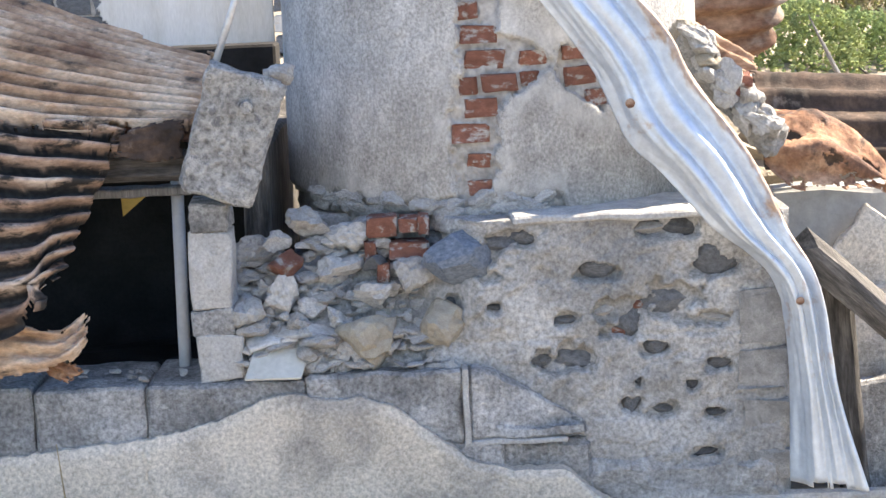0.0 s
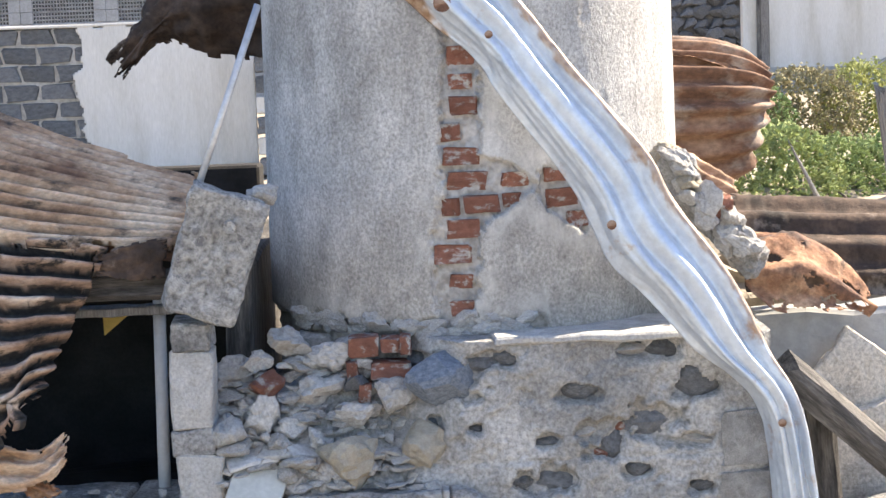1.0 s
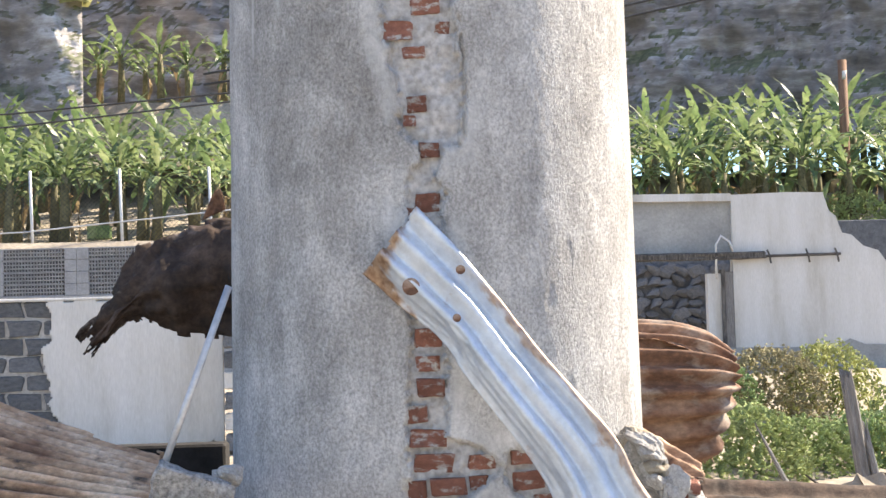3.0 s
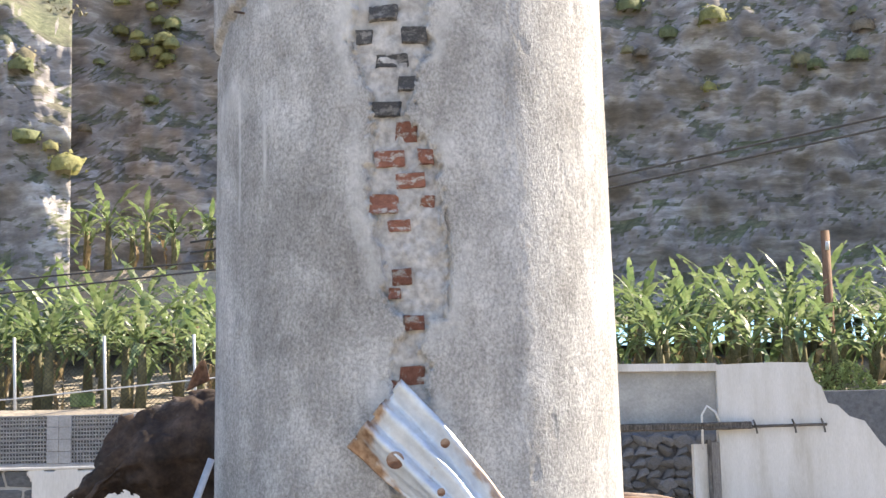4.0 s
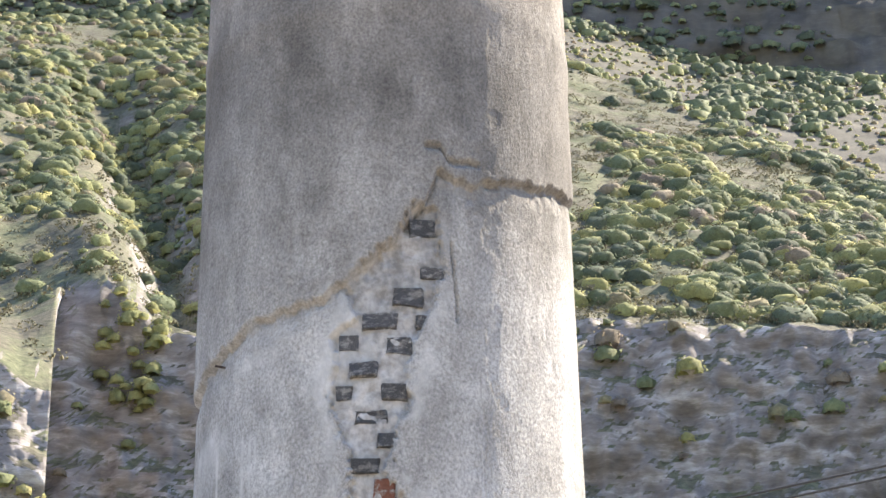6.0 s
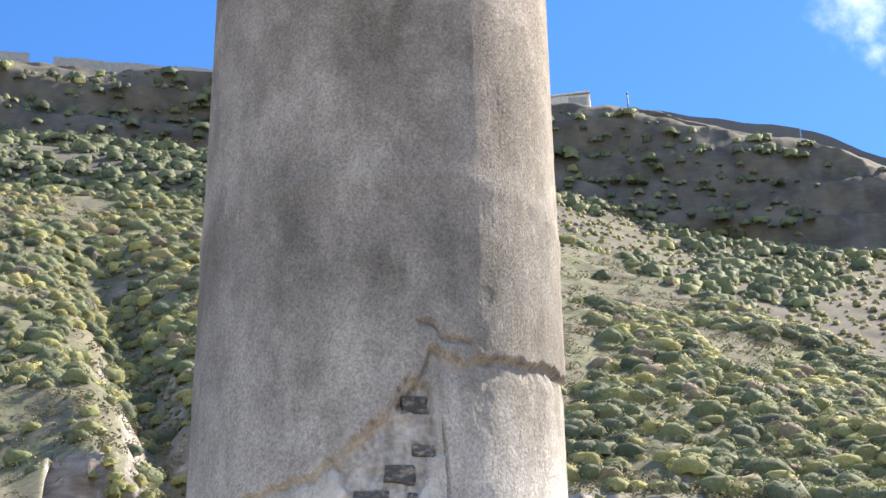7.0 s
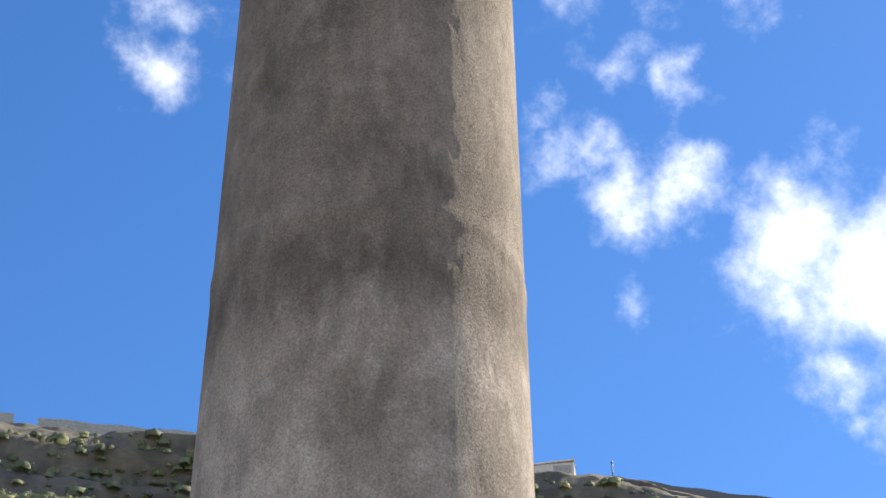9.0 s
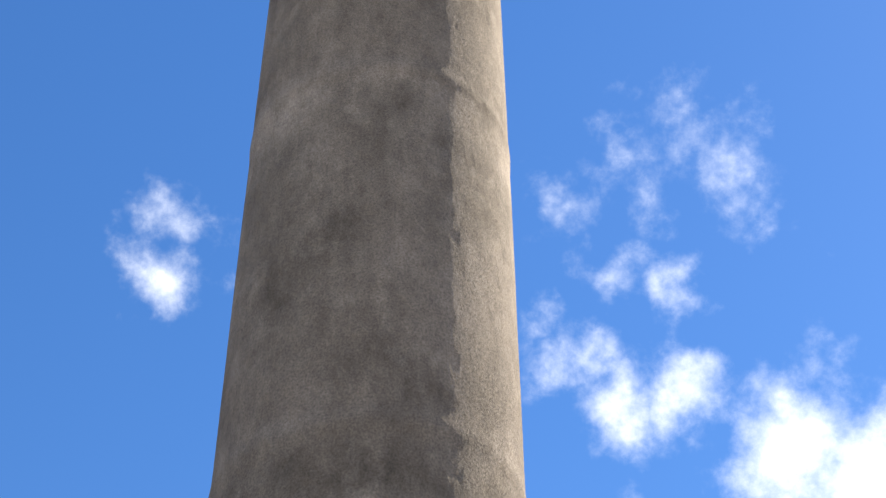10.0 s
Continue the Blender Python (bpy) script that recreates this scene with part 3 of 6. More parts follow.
inside = np.maximum.reduce([inside, patch_in, foot_in - 60 * (1 - smooth(22 - TH, 0, 6))])
bare = smooth(inside, -0.2, 0.9)
ridge_z = np.interp(TH, *zip(*RIDGE)) + 0.05 * (fbm(TH * 0.12, TH * 0.03, 6) - 0.5) + 0.05 * (fbm(TH * 0.3, ZZ * 2, 7) - 0.5)
over = smooth(ZZ - ridge_z, -0.012, 0.006)
band = smooth(ZZ - ridge_z, -0.10, -0.01) * (1 - over)
relief = 0.003 * (fbm(TH * 0.05, ZZ * 3, 11) - 0.5) + 0.0012 * (fbm(TH * 0.5, ZZ * 18, 12) - 0.5) + 0.0005 * (vnoise(TH * 1.1, ZZ * 95, 13) - 0.5)
relief = relief + 0.013 * over - band * (0.024 * (fbm(TH * 0.25, ZZ * 20, 14, 3) - 0.1))
chip = smooth(fbm(TH * 0.14, ZZ * 7, 16), 0.68, 0.70)
relief = relief - 0.0015 * chip
depth = bare * (0.026 + 0.018 * (fbm(TH * 0.3, ZZ * 26, 15, 3) - 0.5))
rings = sum(0.006 * np.exp(-((ZZ - zr - 0.02 * np.sin(TH * 0.04)) / 0.05) ** 2) for zr in (4.55, 6.05, 8.22))
crack_line = np.exp(-((TH - 16.5 - (3.64 - ZZ) * 5 - 1.2 * (fbm(ZZ * 20, ZZ * 0, 19) - 0.5)) / 0.38) ** 2) * smooth(ZZ, 3.40, 3.44) * (1 - smooth(ZZ, 3.66, 3.70))
crack_line = np.maximum(crack_line, np.exp(-((TH - 7.0 - 3 * (fbm(ZZ * 14, ZZ * 0, 20) - 0.5)) / 0.4) ** 2) * smooth(ZZ, 2.30, 2.36) * (1 - smooth(ZZ, 2.62, 2.66)))
crack_line = np.maximum(crack_line, np.exp(-((TH - 24.5 - 4 * (fbm(ZZ * 9, ZZ * 0, 24) - 0.5)) / 0.5) ** 2) * 0.22 * smooth(ZZ, 2.72, 2.78) * (1 - smooth(ZZ, 3.12, 3.18)))
crack_line = np.maximum(crack_line, np.exp(-((ZZ - 4.015 + 0.05 * smooth(TH, 13, 16) + 0.02 * (fbm(TH * 0.3, TH * 0, 27) - 0.5)) / 0.009) ** 2) * smooth(TH, 8, 9) * (1 - smooth(TH, 24, 26)))
groove = np.exp(-((ZZ - ridge_z + 0.014) / 0.010) ** 2) * smooth(fbm(TH * 0.2, TH * 0, 25), 0.36, 0.5)
rims = np.exp(-((inside - 0.1) / 0.7) ** 2) * smooth(fbm(TH * 0.25, ZZ * 14, 26), 0.50, 0.60)
depth = depth + 0.022 * crack_line + 0.009 * groove + 0.012 * rims
RR = chimney_radius(ZZ) + relief - depth + rings
ver = np.stack([CX + RR * np.sin(np.radians(TH)), CY - RR * np.cos(np.radians(TH)), ZZ], -1)
chimney = thing("chimney", "tall round rendered brick chimney, cracked render with exposed bricks", "chimney")
shaft_me = mesh_of("shaft", ver, grid_faces(len(th), len(zz))[:, ::-1], "chimney", True)
attr = shaft_me.attributes.new("bare", "FLOAT", "POINT")
attr.data.foreach_set("value", np.maximum(bare, 0.35 * band).ravel())
lime = sum(np.exp(-((TH - d - 0.8 * (fbm(ZZ * 6, ZZ * 0, 28) - 0.5)) / w) ** 2) * smooth(ZZ, lo, lo + 0.12) * (1 - smooth(ZZ, 3.06, 3.1)) for d, w, lo in ((-46, 0.6, 2.72), (-43.2, 0.5, 2.85), (-41, 0.4, 2.95), (-58, 0.6, 2.6)))
lime = lime + 0.7 * smooth(ridge_z - ZZ, 0.08, 0.14) * (1 - smooth(ridge_z - ZZ, 0.25, 0.45)) * smooth(fbm(TH * 0.07, ZZ * 4, 29), 0.45, 0.6) * (1 - smooth(TH, 14, 20))
lime = lime + 0.6 * np.exp(-(inside + 3.0) ** 2 / 10) * smooth(fbm(TH * 0.1, ZZ * 6, 30), 0.42, 0.58) * (ZZ < 3.7)
shaft_me.attributes.new("lime", "FLOAT", "POINT").data.foreach_set("value", np.clip(lime, 0, 0.8).ravel())
shaft = piece("shaft", shaft_me, chimney)
inner = bmesh.new()
bmesh.ops.create_cone(inner, cap_ends=False, segments=48, radius1=0.45, radius2=0.42, depth=13.5, matrix=Matrix.Translation((CX, CY, 6.75)))
part("flue", inner, "soot_and_shade", chimney, "sooty inner flue wall")
rim = bmesh.new()
for k in range(48):
    a0, a1 = 2 * math.pi * k / 48, 2 * math.pi * (k + 1) / 48
    rim.faces.new([rim.verts.new((CX + r * math.sin(a), CY - r * math.cos(a), 13.5)) for a, r in ((a0, 0.42), (a1, 0.42), (a1, 0.606), (a0, 0.606))])
part("rim", rim, "mortar", chimney)

BRICKS = [brick_mesh("brick", 40 + k, "brick") for k in range(5)]
DARK_BRICKS = [brick_mesh("brick", 60 + k, "brick_dark") for k in range(4)]


def chimney_bricks(rows, shapes, proud=0.0):
    for k, (deg, z, w, h) in enumerate(rows):
        r = float(chimney_radius(z)) - 0.0595 + proud + 0.006 * ((k * 7) % 5 - 2) / 2
        m = pose(CX + r * math.sin(radians(deg)), CY - r * math.cos(radians(deg)), z, 0, ((k * 5) % 7 - 3) * 0.5, deg)
        piece("brick", shapes[k % len(shapes)], chimney, m @ Matrix.Diagonal((w * 0.94, 0.09, h * 0.90, 1)))


chimney_bricks([(-3.4, 1.735, 0.090, 0.06), (-4.0, 1.66, 0.07, 0.05), (-3.2, 1.587, 0.090, 0.06), (-6.9, 1.509, 0.064, 0.057), (-4.3, 1.437, 0.105, 0.057), (-3.1, 1.363, 0.118, 0.058),
                (-7.6, 1.289, 0.056, 0.057), (0.6, 1.294, 0.114, 0.057), (-4.3, 1.221, 0.104, 0.061), (-7.3, 1.146, 0.108, 0.061), (9.6, 1.363, 0.084, 0.046), (8.4, 1.304, 0.056, 0.046),
                (20.1, 1.372, 0.076, 0.046), (22.3, 1.301, 0.104, 0.061), (26.6, 1.233, 0.072, 0.054), (-5.4, 1.064, 0.070, 0.044), (-5.0, 0.985, 0.08, 0.05)], BRICKS)
chimney_bricks([(-3.0, 2.138, 0.075, 0.058), (-7.4, 2.112, 0.05, 0.03), (-2.0, 2.295, 0.064, 0.05), (-5.1, 2.435, 0.064, 0.053), (-7.1, 2.385, 0.036, 0.036), (-3.5, 1.86, 0.09, 0.055), (-4.5, 1.95, 0.08, 0.055)], BRICKS)
chimney_bricks([(-3.2, 2.883, 0.066, 0.066), (-8.0, 2.802, 0.092, 0.055), (1.9, 2.803, 0.052, 0.052), (-2.2, 2.730, 0.092, 0.05), (-9.6, 2.660, 0.084, 0.064),
                (2.2, 2.665, 0.044, 0.038), (-5.7, 2.594, 0.068, 0.038)], BRICKS)
chimney_bricks([(8.2, 3.736, 0.104, 0.07), (11.1, 3.580, 0.084, 0.044), (3.9, 3.497, 0.104, 0.062), (-4.2, 3.417, 0.11, 0.062), (7.5, 3.418, 0.04, 0.048), (-13.0, 3.350, 0.07, 0.06),
                (1.2, 3.337, 0.085, 0.057), (-8.8, 3.259, 0.088, 0.053), (-14.6, 3.190, 0.06, 0.053), (-0.2, 3.187, 0.088, 0.06), (-6.7, 3.109, 0.108, 0.046), (-2.1, 3.032, 0.066, 0.053),
                (-8.6, 2.956, 0.098, 0.053)], DARK_BRICKS)
# a bent nail in the render
part("nail", tube_bm([(CX + 0.66 * math.sin(radians(-60 + k * 3)) * (1.01 + 0.004 * k), CY - 0.66 * math.cos(radians(-60 + k * 3)) * (1.01 + 0.004 * k), 3.36 - 0.012 * k) for k in range(3)], 0.004, 6), "rust_dark", chimney, "rusty bent nail")

# ---------------------------------------------------------------- rubble plinth under the chimney
plinth = thing("plinth", "square rubble-stone plinth, its render broken away at one corner", "masonry base")
STONES = [  # x, z, width, height, kind
    (0.07, 0.79, 0.155, 0.10, "bluestone"), (0.16, 0.842, 0.085, 0.045, "basalt"), (0.235, 0.845, 0.07, 0.03, "basalt"), (-0.005, 0.825, 0.06, 0.05, "basalt"), (0.02, 0.66, 0.045, 0.045, "basalt"),
    (0.45, 0.742, 0.10, 0.042, "basalt"), (0.70, 0.86, 0.10, 0.06, "basalt"), (0.61, 0.862, 0.08, 0.04, "rubble"), (0.79, 0.752, 0.115, 0.065, "basalt"), (0.665, 0.645, 0.135, 0.10, "basalt"),
    (0.535, 0.595, 0.06, 0.085, "basalt"), (0.571, 0.634, 0.04, 0.036, "brick"), (0.49, 0.56, 0.07, 0.026, "brick"), (0.35, 0.60, 0.065, 0.026, "basalt"), (0.61, 0.50, 0.058, 0.034, "basalt"),
    (0.285, 0.478, 0.07, 0.06, "basalt"), (0.375, 0.487, 0.11, 0.06, "basalt"), (0.72, 0.384, 0.04, 0.03, "basalt")]
STONES2 = [(0.64, 0.313, 0.07, 0.036, "basalt"), (0.79, 0.302, 0.055, 0.028, "basalt"), (0.535, 0.33, 0.045, 0.05, "basalt"), (0.77, 0.175, 0.10, 0.045, "basalt"), (0.145, 0.648, 0.05, 0.025, "basalt"),
           (0.80, 0.445, 0.08, 0.03, "basalt"), (0.79, 0.585, 0.09, 0.04, "rubble"), (0.47, 0.62, 0.06, 0.05, "rubble"), (0.56, 0.40, 0.02, 0.015, "basalt")]
px, ps = np.linspace(-0.66, 1.015, 230), np.concatenate([np.linspace(-0.03, 0.905, 130), np.linspace(0.915, 1.5, 30)])
PX, PS = np.meshgrid(px, ps, indexing="ij")
PZ = np.minimum(PS, 0.905) + 0.006 * (fbm(PX * 14, PS * 14, 41) - 0.5)
fallen = smooth(0.12 - PX + 0.10 * (fbm(PX * 7, PS * 6, 52) - 0.5), 0.0, 0.22)          # the collapsed corner
slump = np.clip(PS - 0.50, 0, 1) * 0.55 * fallen
top_x = np.interp(PX, [-0.66, -0.58, -0.45, -0.30, -0.20], [0.46, 0.60, 0.74, 0.86, 0.905]) + 0.06 * (fbm(PX * 13, PX * 0, 53) - 0.5) * fallen
PZ = np.minimum(PZ, top_x)
PY = 4.945 + 0.018 * (fbm(PX * 6, PS * 6, 42) - 0.5) + 0.012 * (fbm(PX * 22, PS * 22, 43) - 0.5) + 0.006 * (vnoise(PX * 70, PS * 70, 44) - 0.5)
PY = PY + slump + fallen * 0.09 * (fbm(PX * 11, PS * 11, 47) - 0.5) + fallen * 0.03 * (fbm(PX * 30, PS * 30, 48) - 0.5) + 0.3 * np.maximum(0, np.minimum(PS, 0.905) - top_x) + np.maximum(0, PS - 0.91)
PY = PY - 0.009 * smooth(fbm(PX * 5.5, PS * 5.5, 54), 0.50, 0.53) - 0.006 * smooth(fbm(PX * 12 + 9, PS * 12, 55), 0.52, 0.55)
pit = np.zeros_like(PX)
for sx, sz, sw, sh, _ in STONES + STONES2:
    d = np.hypot((PX - sx) / (sw * 0.60 + 0.004), (PS - sz) / (sh * 0.62 + 0.004)) + 1.3 * (fbm(PX * 26, PS * 26, 46) - 0.5)
    pit = np.maximum(pit, 1 - smooth(d, 0.86, 1.02))
PY = PY + 0.034 * pit
PY = PY + 0.007 * np.exp(-((PS - 0.545 - 0.02 * (fbm(PX * 4, PX, 49) - 0.5)) / 0.006) ** 2) * (1 - fallen)
right_side = smooth(PX, 0.985, 1.015)
PY = PY + right_side * 0.03
face_me = mesh_of("face", np.stack([PX, PY, PZ], -1), grid_faces(len(px), len(ps)), "rubble_wall", True)
piece("face", face_me, plinth)
part("core", box_bm(-0.40, 1.0, 5.28, 6.55, 0.0, 0.892, 0.01), "rubble_wall", plinth)
part("flank", box_bm(0.72, 1.008, 4.99, 6.5, 0.0, 0.885, 0.01, 0.008, 3, 6), "rubble_wall", plinth)
STONE_SHAPES = {k: [rock_mesh("stone", 70 + 5 * n + j, k, 2 if k != "bluestone" else 3, 0.15) for j in range(3)] for n, k in enumerate(("bluestone", "basalt", "rubble", "brick"))}
for k, (sx, sz, sw, sh, kind_of) in enumerate(STONES + STONES2):
    back = 0.052 if kind_of != "bluestone" else 0.01
    m = pose(sx, 4.945 + back + float(np.clip(sz - 0.47, 0, 1) * 0.52 * smooth(0.12 - sx, 0, 0.22)), sz, 0, (k * 37) % 25 - 12, 0)
    piece("stone", STONE_SHAPES[kind_of][k % 3], plinth, m @ Matrix.Diagonal((sw * 1.5, 0.13 if kind_of == "bluestone" else 0.10, sh * 1.6, 1)))
for k, (bx, bz, bw, bh) in enumerate([(-0.18, 0.885, 0.085, 0.056), (-0.10, 0.888, 0.055, 0.04), (-0.055, 0.886, 0.034, 0.055), (-0.215, 0.815, 0.034, 0.055), (-0.10, 0.813, 0.108, 0.046), (-0.18, 0.75, 0.036, 0.052)]):
    piece("brick", BRICKS[k % 5], plinth, pose(bx, 5.068 + 0.35 * (0.8 - bz) * -0.4, bz, 0, (k % 3 - 1) * 2, 0) @ Matrix.Diagonal((bw, 0.09, bh, 1)))
# corner blocks at the plinth's edge
QUOIN = [brick_mesh("quoin", 90 + k, "rubble_wall") for k in range(3)]
for k, (qx, qz, qw, qh) in enumerate([(0.93, 0.585, 0.15, 0.16), (0.93, 0.43, 0.15, 0.13), (0.935, 0.275, 0.14, 0.12), (0.95, 0.135, 0.135, 0.085)]):
    piece("quoin", QUOIN[k % 3], plinth, pose(qx, 4.984, qz, 0, (k % 2) * 2 - 1, 0) @ Matrix.Diagonal((qw, 0.11, qh, 1)))
part("capping", box_bm(0.20, 0.76, 4.925, 5.30, 0.892, 0.915, 0.006, 0.008, 5, 5), "mortar", plinth, "thin mortar capping along the plinth's top")

# ---------------------------------------------------------------- low boundary wall
low_wall = thing("wall_low", "low wall of grey concrete blocks with broken beige render", "wall", kind="structure")
part("core", box_bm(-4.2, 0.06, 4.90, 5.19, -0.02, 0.455, 0.008), "mortar", low_wall)
part("core", box_bm(0.0, 1.6, 4.90, 4.96, -0.02, 0.05, 0.008, 0.006, 4, 4), "mortar", low_wall)
bx = [-4.15, -3.73, -3.31, -2.89, -2.47, -2.05, -1.63, -1.215, -0.885, -0.42, 0.045]
for k in range(len(bx) - 1):
    top = 0.475 + 0.008 * math.sin(k * 2.3)
    part("block", box_bm(bx[k] + 0.004, bx[k + 1] - 0.004, 4.872, 5.20, 0.262, top, 0.010, 0.010, k, 7), "block", low_wall)
    part("block", box_bm(bx[k] + 0.12, bx[k + 1] + 0.11, 4.876, 5.10, 0.04, 0.255, 0.008, 0.006, k + 30, 4), "block", low_wall)
slope_block = box_bm(0.055, 0.40, 4.885, 5.0, 0.262, 0.475, 0.012, 0.010, 17, 8)
for v in slope_block.verts:
    if v.co.z > 0.3:
        v.co.z -= max(0.0, v.co.x - 0.12) * 0.62 * (v.co.z - 0.262) / 0.21
        v.co.y += max(0.0, v.co.x - 0.1) * 0.15
part("block", slope_block, "block", low_wall)
part("block", box_bm(0.10, 0.42, 4.905, 4.99, 0.03, 0.25, 0.015, 0.016, 19, 9), "block", low_wall)
part("mortar_bed", box_bm(0.30, 1.0, 4.915, 4.99, -0.02, 0.17, 0.03, 0.022, 23, 12), "rubble_wall", low_wall)
part("mortar_joint", box_bm(0.040, 0.058, 4.864, 4.93, 0.255, 0.485, 0.003, 0.003, 8, 5), "mortar", low_wall)
part("mortar_joint", box_bm(0.04, 0.34, 4.874, 4.93, 0.250, 0.264, 0.003, 0.007, 9, 6), "mortar", low_wall)
EDGE = [(-4.2, 0.30), (-1.32, 0.285), (-0.90, 0.31), (-0.65, 0.37), (-0.54, 0.425), (-0.47, 0.44), (-0.36, 0.415), (-0.26, 0.42), (-0.17, 0.385), (-0.09, 0.33), (0.05, 0.215), (0.2, 0.175), (0.33, 0.17), (0.40, 0.11), (0.50, 0.05), (0.62, -0.02)]
qx = np.concatenate([np.linspace(-4.2, -1.5, 60), np.linspace(-1.49, 0.62, 260)])
qt = np.concatenate([np.linspace(0, 1, 50), [1.012, 1.012]])
QX, QT = np.meshgrid(qx, qt, indexing="ij")
edge_z = np.interp(QX, *zip(*EDGE)) + 0.022 * (fbm(QX * 9, QX * 0, 61) - 0.5) + 0.016 * (fbm(QX * 40, QX * 0 + 4, 62) - 0.5)
QZ = -0.03 + (edge_z + 0.03) * np.minimum(QT, 1.0)
lip = smooth(QT, 0.90, 1.0)
QY = 4.845 + 0.010 * (fbm(QX * 4, QZ * 4, 63) - 0.5) + 0.004 * (fbm(QX * 30, QZ * 30, 64) - 0.5) + 0.012 * lip
crack = np.exp(-((QX + 0.905 + 0.12 * (QZ - 0.32) - 0.03 * (fbm(QZ * 30, QZ, 66) - 0.5)) / 0.006) ** 2)
QY = QY + 0.012 * crack
QY[:, -2:] += np.array([0.0, 0.06])
piece("render_coat", mesh_of("render_coat", np.stack([QX, QY, QZ], -1), grid_faces(len(qx), len(qt)), "plaster_beige", True), low_wall, label="beige render coat with a ragged broken top edge")
# ledge dust and dry stalk
stalk = new("dry_stalk", bpy.data.meshes.new("dry_stalk"))
sb = tube_bm([(-1.12, 4.80, 0.0), (-1.125, 4.80, 0.15), (-1.14, 4.805, 0.33)], [0.004, 0.003, 0.0015], 6)
sb.to_mesh(stalk.data)
sb.free()
stalk.data.materials.append(M["leaf_dry"])
tagged(stalk, "thin pale dry grass stalk before the wall", "plant")

# ---------------------------------------------------------------- hillside: cliff, bushy slope, far ridge
M["hill"] = material("hillside", [(0.09, 0.084, 0.064), (0.128, 0.12, 0.086), (0.165, 0.154, 0.11)], 0.10, 0.95, bump=0.4, grain=2.6, fine=0.4, bump_size=0.25,
                     second=((0.125, 0.135, 0.078), 0.25, 0.52, 0.08))
hn, hl = M["hill"].node_tree.nodes, M["hill"].node_tree.links
hb = hn["Principled BSDF"]
h_old = hb.inputs["Base Color"].links[0].from_socket
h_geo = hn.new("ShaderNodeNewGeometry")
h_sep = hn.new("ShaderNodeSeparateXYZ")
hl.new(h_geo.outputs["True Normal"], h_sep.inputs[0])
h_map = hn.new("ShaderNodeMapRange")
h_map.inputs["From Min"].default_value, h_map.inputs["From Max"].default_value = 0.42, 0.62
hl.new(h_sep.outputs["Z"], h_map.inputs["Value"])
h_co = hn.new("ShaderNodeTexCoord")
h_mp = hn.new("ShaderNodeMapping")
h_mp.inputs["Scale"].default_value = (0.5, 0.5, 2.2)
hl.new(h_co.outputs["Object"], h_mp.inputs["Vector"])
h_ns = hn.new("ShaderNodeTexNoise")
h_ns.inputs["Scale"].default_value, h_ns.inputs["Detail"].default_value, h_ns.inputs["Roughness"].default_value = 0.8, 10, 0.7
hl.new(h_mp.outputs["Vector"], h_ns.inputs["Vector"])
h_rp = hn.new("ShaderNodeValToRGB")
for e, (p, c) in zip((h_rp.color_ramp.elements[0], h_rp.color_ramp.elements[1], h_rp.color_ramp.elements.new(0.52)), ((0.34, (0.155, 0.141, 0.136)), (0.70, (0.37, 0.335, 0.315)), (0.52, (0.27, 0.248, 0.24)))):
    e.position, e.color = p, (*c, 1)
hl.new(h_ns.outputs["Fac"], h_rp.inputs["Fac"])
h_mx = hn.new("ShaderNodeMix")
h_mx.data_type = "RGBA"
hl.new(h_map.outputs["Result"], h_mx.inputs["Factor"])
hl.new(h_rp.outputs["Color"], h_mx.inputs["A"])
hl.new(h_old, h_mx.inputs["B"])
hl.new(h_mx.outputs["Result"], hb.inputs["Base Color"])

EL_TOP = [(-45, 18.0), (-14, 17.2), (-11.7, 16.6), (-10.7, 15.5), (-9.6, 14.7), (-9.3, 16.6), (-8.0, 17.6), (-5.5, 17.2), (0, 17.8), (8.4, 17.9), (13.4, 17.4), (18.4, 16.8), (45, 14.0)]
EL_LEDGE = [(-45, 18.6), (-14, 18.0), (-9.5, 17.8), (-5.5, 17.6), (0, 18.1), (8.4, 18.2), (13.4, 17.7), (18.4, 17.1), (45, 14.3)]
EL_RIDGE = [(-45, 26.5), (0, 27.6), (5, 27.4), (8.4, 26.4), (12, 24.8), (15.1, 23.4), (17.5, 22.2), (19.6, 20.9), (45, 16.0)]
EL_BAND = [(-45, 27.5), (0, 28.4), (6, 27.6), (12.3, 25.6), (20.1, 24.0), (45, 18.0)]
EL_SKY = [(-45, 30.2), (-12.6, 31.0), (-4.8, 31.1), (8.4, 30.1), (12.1, 29.8), (17.9, 28.75), (20.7, 27.4), (45, 22.0)]


